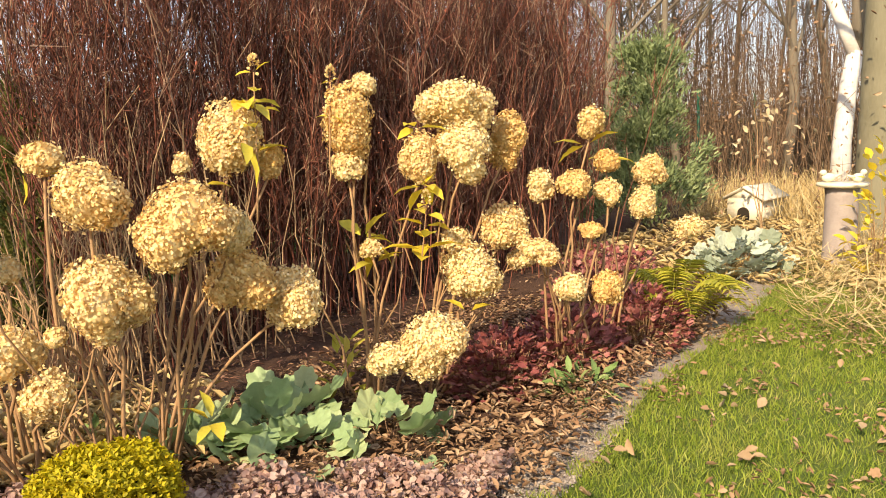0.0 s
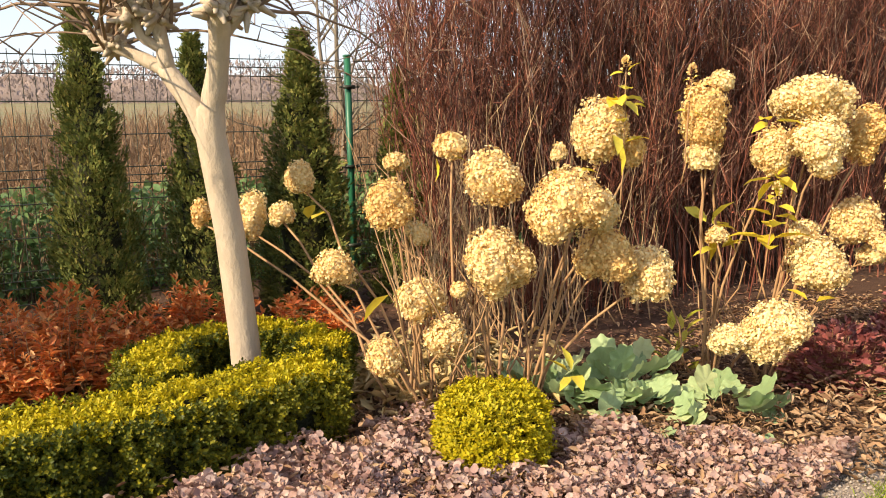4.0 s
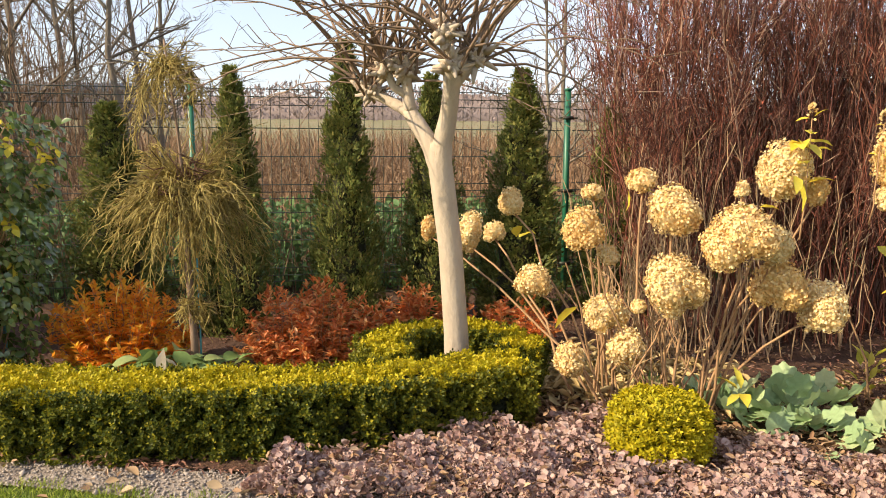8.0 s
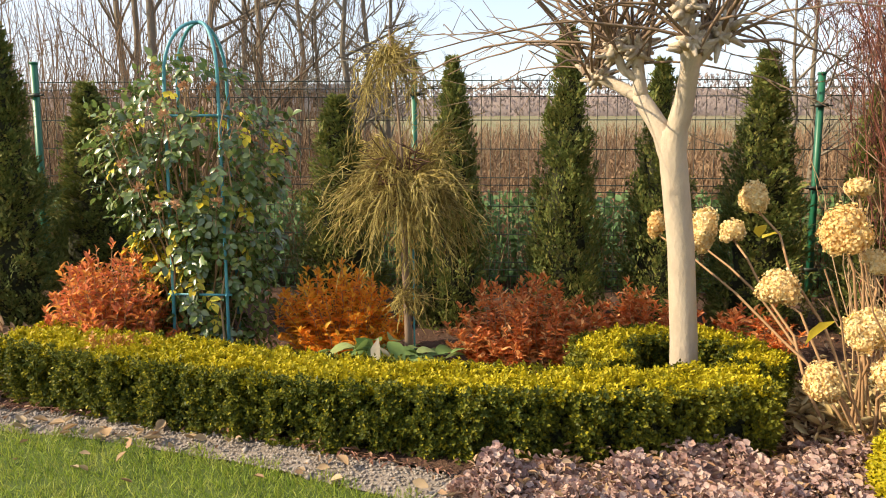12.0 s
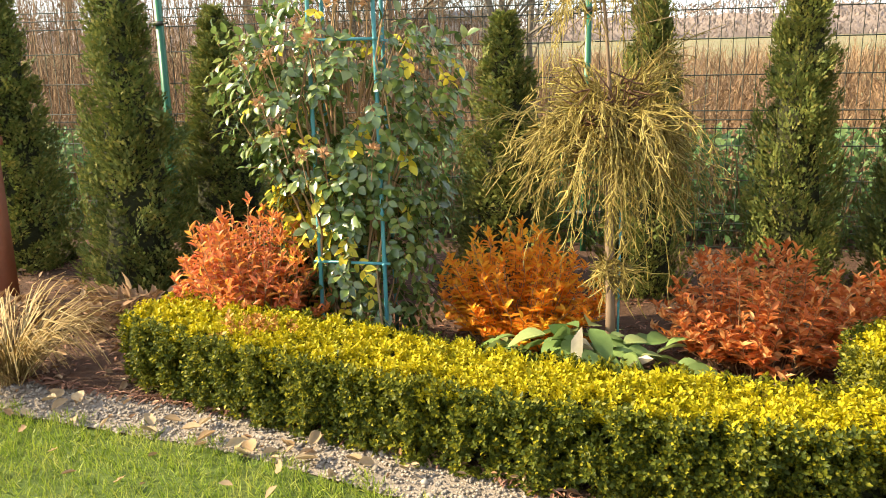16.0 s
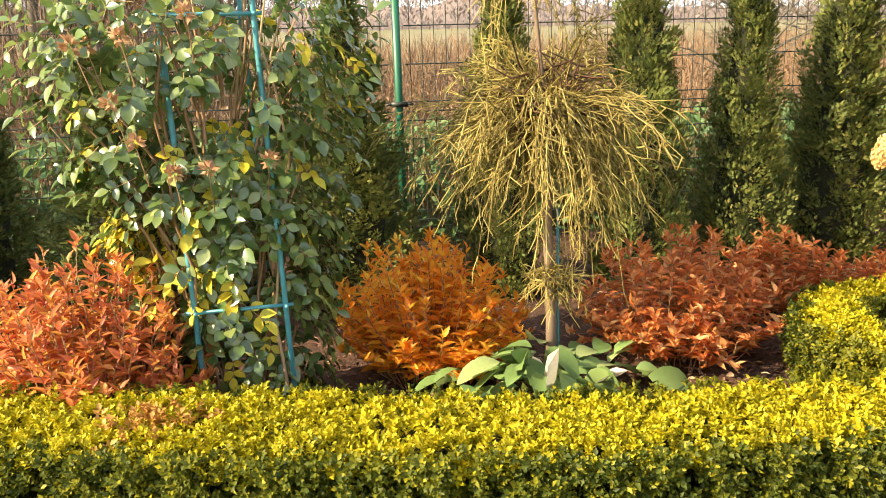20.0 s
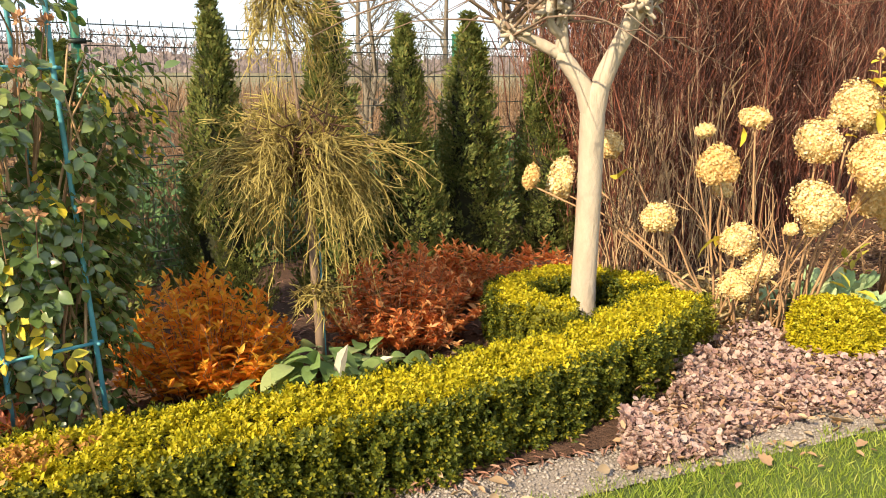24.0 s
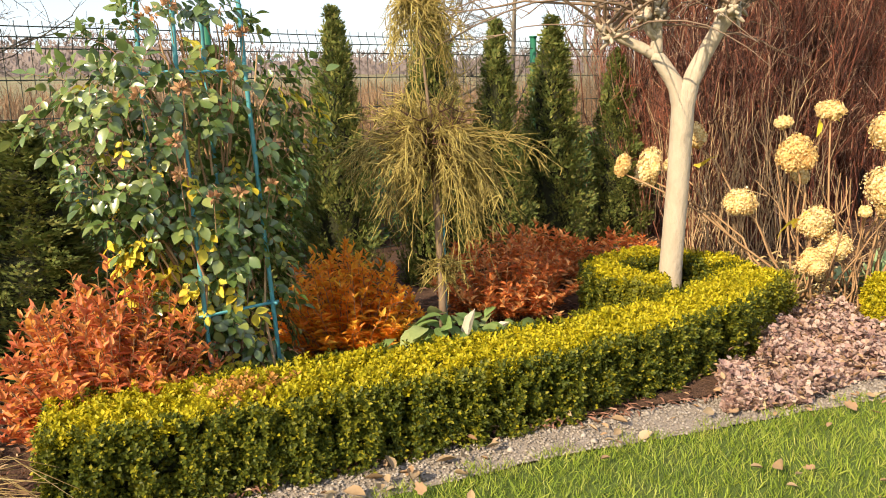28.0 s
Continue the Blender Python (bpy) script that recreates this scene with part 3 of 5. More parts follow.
# ---- hydrangeas ----
SHRUB_A = [(1.64, -2.23, 0.89, 0.058, 0.073), (1.29, -2.05, 0.75, 0.043, 0.067), (1.47, -2.07, 0.73, 0.069, 0.109), (1.58, -2.16, 0.74, 0.063, 0.051), (1.67, -2.49, 0.56, 0.087, 0.072), (1.9, -2.57, 0.95, 0.047, 0.037), (2.05, -2.73, 1.01, 0.072, 0.056), (1.81, -2.69, 0.81, 0.093, 0.096), (1.94, -2.64, 0.69, 0.053, 0.044), (1.89, -2.77, 0.47, 0.091, 0.086), (1.95, -2.84, 0.34, 0.076, 0.086), (1.7, -2.85, 0.31, 0.069, 0.075)]
SHRUB_B = [(2.03, -3.02, 0.89, 0.101, 0.11), (2.05, -3.03, 0.63, 0.124, 0.128), (1.93, -2.98, 0.54, 0.033, 0.028), (2.19, -3.23, 0.82, 0.131, 0.135), (2.36, -3.19, 0.79, 0.057, 0.075), (2.4, -3.16, 0.64, 0.116, 0.097), (2.56, -3.21, 0.56, 0.103, 0.103), (2.37, -2.94, 0.98, 0.03, 0.038), (2.52, -3.0, 1.05, 0.112, 0.127), (2.63, -3.04, 0.98, 0.051, 0.062)]
SHRUB_C = [(2.97, -3.06, 1.1, 0.102, 0.139), (3.02, -3.08, 1.23, 0.048, 0.043), (2.95, -3.06, 0.95, 0.065, 0.054), (3.38, -3.21, 1.14, 0.153, 0.109), (3.32, -3.29, 0.98, 0.122, 0.117), (3.19, -3.19, 0.96, 0.081, 0.118), (3.64, -3.26, 1.02, 0.079, 0.124), (3.58, -3.29, 0.67, 0.102, 0.102), (3.33, -3.29, 0.53, 0.131, 0.12), (3.33, -3.24, 0.65, 0.066, 0.044), (3.66, -3.31, 0.54, 0.068, 0.046), (3.03, -3.08, 0.64, 0.046, 0.037), (3.02, -3.38, 0.32, 0.128, 0.118), (2.89, -3.28, 0.29, 0.083, 0.062)]
SHRUB_D = [(3.75, -3.35, 0.83, 0.06, 0.067), (4.01, -3.44, 1.08, 0.066, 0.072), (3.82, -3.47, 0.83, 0.075, 0.063), (4.08, -3.47, 0.91, 0.061, 0.061), (3.99, -3.53, 0.79, 0.059, 0.065), (4.33, -3.56, 0.86, 0.076, 0.076), (4.18, -3.6, 0.73, 0.061, 0.074), (3.55, -3.47, 0.59, 0.082, 0.054), (3.59, -3.59, 0.46, 0.065, 0.059), (3.76, -3.65, 0.43, 0.067, 0.067), (3.9, -3.5, 0.64, 0.059, 0.035), (4.7, -3.59, 0.56, 0.076, 0.069)]
r6 = np.random.default_rng(31)


def flower_head(rx, rz, r):
    """A dried mophead: a few uneven domes grown together, crowded with four-petalled florets."""
    g = Geo()
    size = np.array([rx, rx, rz])
    domes = [(np.array([0, 0, r.uniform(.12, .26)]), r.uniform(.70, .80))]
    for k3 in range(r.integers(4, 8)):
        az, el = r.uniform(0, 2 * math.pi), r.uniform(-1.0, .4)
        f = r.uniform(.36, .62)
        domes.append((np.array([math.cos(az) * math.cos(el), math.sin(az) * math.cos(el), math.sin(el)]) * (1.02 - f), f))
    zz = np.linspace(0, math.pi, 7)
    aa = np.arange(10) * math.pi / 5
    ball_d = np.stack([np.outer(np.sin(zz), np.cos(aa)), np.outer(np.sin(zz), np.sin(aa)), np.repeat(np.cos(zz)[:, None], 10, 1)], -1)
    i3, k3 = np.arange(6)[:, None] * 10, np.arange(10)[None]
    quads = np.stack([i3 + k3, i3 + 10 + k3, i3 + 10 + (k3 + 1) % 10, i3 + (k3 + 1) % 10], -1).reshape(-1, 4)
    for num, (c, f) in enumerate(domes):
        g.add((c + ball_d * f * .80) * size, quads)
        n = int((140 + 205000 * rx * rz + 4000 * rx) * f * f)
        d = rand_dirs(n, .1, r)
        ph = r.uniform(0, 6, 3)
        lum = 1 + .07 * np.sin(7 * d[:, 0] + 6 * d[:, 1] + ph[0]) + .06 * np.sin(12 * d[:, 2] + 9 * d[:, 1] + ph[1]) + .05 * np.sin(16 * d[:, 0] - 11 * d[:, 2] + ph[2])
        q3 = c + d * f * (lum * (1.10 - .28 * r.random(n) ** 1.2))[:, None]
        hid = np.zeros(n, bool)
        for other, (c2, f2) in enumerate(domes):
            if other != num:
                hid |= np.linalg.norm(q3 - c2, axis=1) < f2 * .80
        d, p = d[~hid], (q3 * size)[~hid]
        n = len(d)
        nrm = unit(d + r.normal(0, .45, (n, 3)))
        way = unit(np.cross(nrm, r.normal(0, 1, (n, 3))))
        strew(g, p, way, nrm, r.uniform(.0065, .0118, n), 1.0, STAR)
    return g


def bare_stem():
    g = Geo()
    p = bent((0, 0, -.02), (r6.normal(0, .05), r6.normal(0, .05), .85), 0, .014, 6, r6)
    tube(g, p, np.linspace(.006, .003, 6), 4, False)
    for u in r6.uniform(.4, .9, 2):
        a = p[0] + (p[-1] - p[0]) * u
        tube(g, [a, a + np.array([r6.normal(0, .05), r6.normal(0, .05), r6.uniform(.05, .14)])], [.0026, .0015], 3, False)
    return g.mesh("bare_stem", M_STALK)


STEM_KINDS = [bare_stem() for s in range(6)]


def hydrangea(heads, feet, label, leaves):
    shrub = thing("hydrangea", label, "shrub", "hydrangeas in the bed")
    for x, y, z, rx, rz in heads:
        hd = part("flower_head", flower_head(rx, rz, r6), M_FLORET, shrub)
        hd.location = (x, y, z)
        hd.rotation_euler = tuple(r6.normal(0, .18, 3))
        foot = np.array((*feet[int(np.argmin([abs(f[0] - x) for f in feet]))], 0.0)) + r6.normal(0, .05, 3) * np.array([1, 1, 0])
        g = Geo()
        tube(g, bent((foot[0], foot[1], 0), (x, y, z - rz * .5), .09, .012), np.linspace(.0068, .0042, 6), 6)
        part("stalk", g, M_STALK, shrub)
    for fx, fy in feet:
        for s in range(4):
            ob = part("bare_stem", STEM_KINDS[s % 6], None, shrub)
            ob.location = (fx + r6.normal(0, .06), fy + r6.normal(0, .06), 0)
            ob.rotation_euler = (r6.normal(0, .30), r6.normal(0, .30), r6.uniform(0, 6))
            ob.scale = (1, 1, r6.uniform(.4, 1.0))
    for x, y, z, c in leaves:
        g = Geo()
        d = rand_dirs(c, -.1, r6) * np.array([1, 1, .6])
        strew(g, np.array([[x, y, z]]) + d * .02, d, np.array([[0, 0, 1.0]]) + r6.normal(0, .2, (c, 3)), r6.uniform(.085, .14, c), r6.uniform(.38, .52, c), LONG)
        part("leaf_spray", g, M_YELLOW, shrub, "yellow autumn leaves")
    return shrub


def leafy_shoot(shrub, foot, tip, pairs, size):
    """A soft new shoot: opposite leaves down the stalk and a small pale bud cluster on top."""
    g, gl = Geo(), Geo()
    line = bent(foot, tip, 0, .006, 7, r6)
    tube(g, line, np.linspace(.0035, .002, 7), 5)
    for k4 in range(pairs):
        u = 1 - .62 * k4 / pairs
        c = np.array([np.interp(u * 6, range(7), line[:, j]) for j in range(3)])
        az = k4 * 1.45 + r6.normal(0, .3)
        d = np.array([[math.cos(az), math.sin(az), .25], [-math.cos(az), -math.sin(az), .1]]) + r6.normal(0, .15, (2, 3))
        strew(gl, c + d * .008, d, np.array([[0, 0, 1.0]]) + r6.normal(0, .2, (2, 3)), size * (.45 + .6 * k4 / pairs), .46, LONG)
    buds = Geo()
    m = 60
    d = rand_dirs(m, .6, r6)
    strew(buds, np.array(tip) + d * np.array([.016, .016, .035]) + np.array([0, 0, .02]), d, rand_dirs(m, 0, r6), r6.uniform(.006, .012, m), .8, STAR)
    stem = part("leafy_shoot", g, M_STALK, shrub)
    part("leaves", gl, M_YELLOW, stem, "yellow-green leaves")
    part("bud_cluster", buds, M_FLORET, stem, "pale bud cluster")


hydrangea(SHRUB_A, [(1.95, -2.70), (2.02, -2.82)], "dried cream hydrangea with long leaning stalks beside the tree", [(1.66, -2.25, .72, 2), (1.80, -2.72, .50, 3), (2.0, -2.7, .98, 2)])
bush_b = hydrangea(SHRUB_B, [(2.12, -2.85), (2.25, -2.92)], "dried cream hydrangea with large mopheads behind the box ball", [(2.56, -3.02, 1.17, 6), (2.50, -3.08, 1.05, 4), (2.40, -2.98, .92, 2), (2.30, -3.12, .22, 4)])
bush_c = hydrangea(SHRUB_C, [(3.1, -3.02), (3.3, -3.12)], "dried cream hydrangea with clustered tall heads and yellow leaves", [(3.14, -3.25, .87, 7), (3.05, -3.02, .68, 7), (3.08, -3.04, .58, 6), (3.25, -3.35, .40, 2), (3.22, -3.15, 1.08, 3)])
hydrangea(SHRUB_D, [(3.9, -3.35), (4.2, -3.4)], "dried golden hydrangea with many small heads", [(4.0, -3.42, .99, 4), (4.05, -3.5, .93, 3)])
leafy_shoot(bush_b, (2.52, -3.10, .80), (2.57, -3.06, 1.26), 5, .12)
leafy_shoot(bush_c, (2.86, -3.05, .85), (2.88, -3.07, 1.24), 2, .07)
leafy_shoot(bush_c, (3.13, -3.20, .40), (3.16, -3.24, .80), 6, .18)

# ---- tall red-stemmed thicket ----
M_STRAWSTEM = solid_mat("straw_stem", [(.24, .14, .07), (.42, .28, .15), (.56, .42, .25)], .8, 9, .1, 60, island=True)
r7 = np.random.default_rng(41)


def red_stem(g, fine, x, y, h, lean):
    p = bent((x, y, -.02), (x + lean[0] * h, y + lean[1] * h, h), 0, .045 * h / 2.2, 7, r7)
    tube(g, p, np.linspace(.0056, .0014, 7) * r7.uniform(.5, 1.3), 3, False)
    for s in range(11):
        u = r7.uniform(.15, .97)
        a = p[0] + (p[-1] - p[0]) * u
        L = r7.uniform(.14, .48)
        e = a + np.array([r7.normal(0, .10), r7.normal(0, .10), L])
        m = (a + e) / 2 + r7.normal(0, .026, 3)
        tube(g, [a, m, e], [.0028, .0022, .0012], 3, False)
        for tw in range(5):
            tube(fine, [m + (e - m) * r7.random(), m + (e - m) * r7.random() + np.array([r7.normal(0, .04), r7.normal(0, .04), r7.uniform(.02, .12)])], [.0026, .0015], 3, False)
        if s % 2:
            tube(g, [m, m + np.array([r7.normal(0, .05), r7.normal(0, .05), r7.uniform(.08, .22)])], [.0018, .001], 3, False)


thicket = thing("red_stem_thicket", "tall dense thicket of bare red-brown upright stems", "shrub")
STEMS = []
for s in range(12):
    g = Geo()
    red_stem(g, g, 0, 0, 2.3, r7.normal(0, .06, 2))
    STEMS.append(g.mesh("stem", M_RED))
for s in range(290):
    ob = part("stem", STEMS[s % 12], None, thicket)
    x = r7.uniform(2.5, 6.8)
    ob.location = (x, -1.62 + r7.normal(0, .10) - .10 * (x - 2.5) * .5, 0)
    ob.rotation_euler = (r7.normal(.02, .07), r7.normal(0, .09) + .06 * (x - 4.7) / 2.2, r7.uniform(0, 6.28))
    ob.scale = (1, 1, r7.uniform(.75, 1.2))
mass, fine_mass = Geo(), Geo()
for s in range(560):
    x = r7.uniform(2.85, 6.9)
    red_stem(mass, fine_mass, x, -1.05 + r7.normal(0, .30) - .05 * (x - 2.5), r7.uniform(1.5, 2.8), r7.normal(0, .10, 2) + np.array([.10 * (x - 4.7) / 2.2, 0]))
tagged(part("stem_mass", mass, M_RED, thicket), kind="stuff")
tagged(part("twig_mass", fine_mass, solid_mat("fine_red_twig", [(.03, .016, .012), (.10, .042, .030), (.24, .085, .05), (.44, .12, .07), (.64, .45, .31)], .7, 2.0, 0, island=True), thicket, "fine paler red twigs"), kind="stuff")
TAN = []
for s in range(5):
    g = Geo()
    p = bent((0, 0, -.02), (r7.normal(0, .06), r7.normal(0, .06), 1.0), 0, .02, 6, r7)
    tube(g, p, np.linspace(.0045, .002, 6), 4, False)
    for u in r7.uniform(.3, .95, 4):
        a = p[0] + (p[-1] - p[0]) * u
        tube(g, [a, a + np.array([r7.normal(0, .07), r7.normal(0, .07), r7.uniform(.05, .2)])], [.002, .001], 3, False)
    TAN.append(g.mesh("dry_stem", M_STRAWSTEM))
for s in range(115):
    ob = part("dry_stem", TAN[s % 5], None, thicket, "tan dry stem")
    ob.location = (2.32 + 1.5 * r7.random() ** 1.6, -1.85 + r7.normal(0, .13), 0)
    ob.rotation_euler, ob.scale = (r7.normal(0, .13), r7.normal(0, .13), r7.uniform(0, 6.28)), (1, 1, r7.uniform(.45, 1.25))
specks = Geo()
n = 13000
p = np.stack([r7.uniform(2.5, 6.8, n), -1.45 + r7.normal(0, .3, n), r7.uniform(.5, 2.5, n) ** 1.0], -1)
strew(specks, p, rand_dirs(n, -.3, r7), rand_dirs(n, .5, r7), r7.uniform(.008, .022, n), .5)
tagged(part("last_leaves", specks, leaf_mat("red_speck", [(.30, .04, .03), (.48, .09, .05), (.46, .20, .11), (.5, .32, .2)], .7, .2, 2), thicket, "withered red leaf specks"), kind="stuff")

# ---- obelisk with climbing rose ----
OB = np.array([-.83, -1.85])
obelisk = thing("obelisk", "teal painted steel garden obelisk with arched top", "plant support", at=(OB[0], OB[1], 0))
FEET = [(-.10, -.15), (.165, -.155), (-.16, .12), (.12, .14)]
RINGS = [(-.118, -.10), (.132, -.085), (-.155, .145), (.09, .16)]
CROWN = (.012, .02)
for (fx, fy), (hx, hy) in zip(FEET, RINGS):
    g = Geo()
    pts = [(fx, fy, -.03), ((fx + hx) / 2, (fy + hy) / 2, .6), (hx, hy, 1.235), (hx * .98, hy * .98, 1.42)]
    pts += [(CROWN[0] + (hx * .98 - CROWN[0]) * math.cos(t), CROWN[1] + (hy * .98 - CROWN[1]) * math.cos(t), 1.42 + .25 * math.sin(t)) for t in np.linspace(.15, math.pi / 2, 9)]
    tube(g, pts, .0082, 8)
    part("leg", g, M_TEAL, obelisk, smooth=True)
for hz, k2 in ((.40, .66), (1.235, 0)):
    at = [np.array([hx + (fx - hx) * k2, hy + (fy - hy) * k2, hz]) for (fx, fy), (hx, hy) in zip(FEET, RINGS)]
    for a, b in ((0, 1), (1, 3), (3, 2), (2, 0)):
        g = Geo()
        lap = (at[b] - at[a]) * .09
        tube(g, [at[a] - lap, at[b] + lap], .0062, 6)
        part("crossbar", g, M_TEAL, obelisk, smooth=True)

# ---- more foliage materials ----
M_FLAME = leaf_mat("orange_autumn_leaf", [(.80, .17, .025), (.92, .30, .03), (.94, .44, .04), (.94, .66, .08)], 0.45, 0.55, 4.5)
M_RUST = leaf_mat("rust_autumn_leaf", [(.36, .06, .028), (.58, .14, .04), (.76, .26, .06), (.90, .60, .27)], 0.45, 0.45, 5)
M_CRIMSON = leaf_mat("crimson_autumn_leaf", [(.48, .10, .075), (.64, .18, .09), (.77, .30, .085), (.85, .49, .08)], 0.45, 0.45, 2.6)
M_ROSE = leaf_mat("rose_leaf", [(.035, .066, .018), (.075, .13, .032), (.15, .225, .06), (.38, .40, .12)], 0.27, 0.3, 3.0, 1.0)
M_WEEP = leaf_mat("golden_thread", [(.07, .042, .014), (.20, .135, .032), (.43, .335, .085), (.60, .49, .16), (.14, .09, .026)], 0.6, 0.2, 3.0)
M_HEU = leaf_mat("purple_grey_leaf", [(.16, .06, .05), (.31, .175, .15), (.46, .325, .285), (.62, .49, .42), (.46, .28, .17)], 0.6, 0.25, 6.0, 0.3, 0.45)
M_WINE = leaf_mat("wine_leaf", [(.11, .025, .026), (.22, .055, .052), (.34, .11, .10), (.48, .24, .19)], 0.5, 0.2, 4.0, 0.4)
M_BIGLEAF = leaf_mat("sea_green_leaf", [(.17, .28, .12), (.26, .39, .18), (.36, .48, .24), (.50, .54, .28)], 0.5, 0.25, 4.0, 0.4)
M_SOFT = leaf_mat("soft_green_leaf", [(.09, .165, .042), (.15, .245, .068), (.24, .34, .11), (.42, .44, .19)], 0.6, 0.25, 4.0, 0.3)
M_SILVER = leaf_mat("silver_leaf", [(.26, .31, .21), (.42, .48, .35), (.58, .63, .50), (.22, .29, .17)], 0.5, 0.2, 5.0, 0.4)
M_FERN = leaf_mat("fern_leaf", [(.20, .22, .02), (.36, .38, .035), (.54, .50, .06), (.62, .50, .10)], 0.5, 0.35, 3.0)
M_JUN = leaf_mat("juniper_needle", [(.08, .125, .055), (.16, .22, .09), (.26, .33, .14), (.38, .43, .22)], 0.6, 0.15, 3.0)
M_STRAW = leaf_mat("dry_straw", [(.40, .26, .09), (.56, .40, .16), (.66, .52, .26), (.70, .58, .34)], 0.7, 0.25, 3.0)
M_WEED = leaf_mat("dry_weed", [(.10, .055, .035), (.19, .105, .06), (.29, .18, .10), (.42, .30, .18)], 0.85, 0.15, 1.3, 0.3, 0.5)
M_GREENWEED = leaf_mat("green_weed", [(.05, .11, .045), (.08, .17, .06), (.14, .25, .085), (.22, .28, .11)], 0.6, 0.25, 1.0)
M_GREYBARK = solid_mat("grey_bark", [(.10, .085, .065), (.18, .15, .11), (.26, .23, .17)], 0.9, 5, 0.6, 40, 0.01, stretch=(1, 1, .3), island=True)
M_BIRCH = solid_mat("birch_bark", [(.06, .055, .05), (.62, .58, .52), (.74, .70, .64), (.78, .75, .70)], 0.8, 7, 0.4, 30, 0.004, stretch=(.6, .6, 2.4))
M_TRUNK = solid_mat("mossy_bark", [(.13, .12, .075), (.20, .185, .12), (.27, .25, .17)], 0.9, 6, 0.5, 45, 0.008, stretch=(1, 1, .4))
M_STONEGREY = solid_mat("weathered_stone", [(.24, .20, .18), (.34, .29, .265), (.42, .37, .33)], 0.9, 14, 0.5, 90, 0.003)
M_WHITE = solid_mat("white_painted_wood", [(.62, .56, .42), (.72, .66, .50), (.76, .71, .58)], 0.6, 9, 0.15, 80, 0.002)
# doorway and window faces: inner shade put into a flat dark colour
M_DARK = solid_mat("opening_shade", [(.02, .015, .01), (.04, .03, .02)], 0.9, 9, 0.0)
M_RUSTY = solid_mat("red_brown_wood", [(.16, .06, .035), (.24, .09, .05), (.30, .13, .08)], 0.8, 8, 0.4, 50, 0.004)
BLADE = (np.array([(-.5, 0, 0), (.5, 0, 0), (.38, .55, .08), (-.38, .55, .08), (0, 1, .34)]), [np.array([(0, 1, 2, 3)]), np.array([(3, 2, 4)])])
LOBED = (np.array([(0, .35, -.05), (0, 0, 0), (-.3, -.06, .04), (-.55, .22, .08), (-.42, .38, .0), (-.52, .68, .07), (-.24, .72, .0), (-.14, 1.0, .05), (0, .9, 0), (.14, 1.0, .05), (.24, .72, 0), (.52, .68, .07), (.42, .38, 0), (.55, .22, .08), (.3, -.06, .04)]),
         [np.array([(0, i, i + 1) for i in range(1, 14)] + [(0, 14, 1)])])
MALLOW = (np.array([(0, .42, -.08)] + [(.56 * math.sin(t) * (1 + .10 * math.cos(7 * t + .3)), .5 - .52 * math.cos(t) * (1 + .10 * math.cos(7 * t + .3)), .05 * math.cos(7 * t + .3)) for t in np.linspace(.25, 2 * math.pi - .25, 29)]), [np.array([(0, i, i + 1) for i in range(1, 29)])])
CURL = (np.array([(0, 0, 0), (-.36, .3, .16), (-.3, .7, .2), (0, 1, .1), (.3, .7, .24), (.36, .3, .18), (0, .35, -.02), (0, .7, .03)]), LONG[1])
r8 = np.random.default_rng(51)


def lying(n, x, y, z, tilt, r):
    """Base points with random headings, nearly flat."""
    p = np.stack([np.broadcast_to(x, (n,)), np.broadcast_to(y, (n,)), np.broadcast_to(z, (n,))], -1)
    a = r.uniform(0, 2 * math.pi, n)
    way = np.stack([np.cos(a), np.sin(a), r.normal(0, tilt, n)], -1)
    up = np.stack([r.normal(0, tilt * 1.6, n), r.normal(0, tilt * 1.6, n), np.ones(n)], -1)
    return p, way, up


# ---- autumn shrubs behind the hedge ----
def autumn_shrub(c, rx, ry, rz, shoots_n, mat, label, seed, lean=0.0):
    q2 = np.random.default_rng(seed)
    s = thing("autumn_shrub", label, "shrub", "autumn shrubs behind the hedge", at=(c[0], c[1], 0))
    g, st = Geo(), Geo()
    for k2 in range(shoots_n):
        a, rad = q2.uniform(0, 2 * math.pi), math.sqrt(q2.random())
        x, y = rx * rad * math.cos(a), ry * rad * math.sin(a)
        dome = rz * (1 - .62 * rad ** 2.6) * (1 - lean * x / rx)
        top = np.array([x, y, dome * (q2.uniform(.80, 1.06) if k2 % 3 else q2.uniform(.25, .8)) + (.05 if k2 % 19 == 0 else 0)])
        foot = np.array([x * .45, y * .45, 0]) + q2.normal(0, .02, 3) * np.array([1, 1, 0])
        line = bent(foot, top, .03, .008, 6, q2)
        tube(st, line, np.linspace(.0030, .0013, 6), 3, False)
        m = 19
        u = np.sort(1 - .75 * q2.random(m) ** 1.25)
        p = np.stack([np.interp(u * 5, range(6), line[:, j]) for j in range(3)], -1)
        az = np.arange(m) * 2.4 + q2.uniform(0, 6)
        way = np.stack([np.cos(az), np.sin(az), q2.uniform(.15, .8, m) + 1.6 * np.maximum(0, u - .82) / .18], -1)
        strew(g, p, way, np.array([[0, 0, 1.0]]) + q2.normal(0, .32, (m, 3)), q2.uniform(.034, .062, m) * (1.2 - .42 * u), q2.uniform(.72, .98, m) * .5, LANCE)
    tagged(part("stem_mass", st, M_STALK, s), kind="stuff")
    part("foliage", g, mat, s)


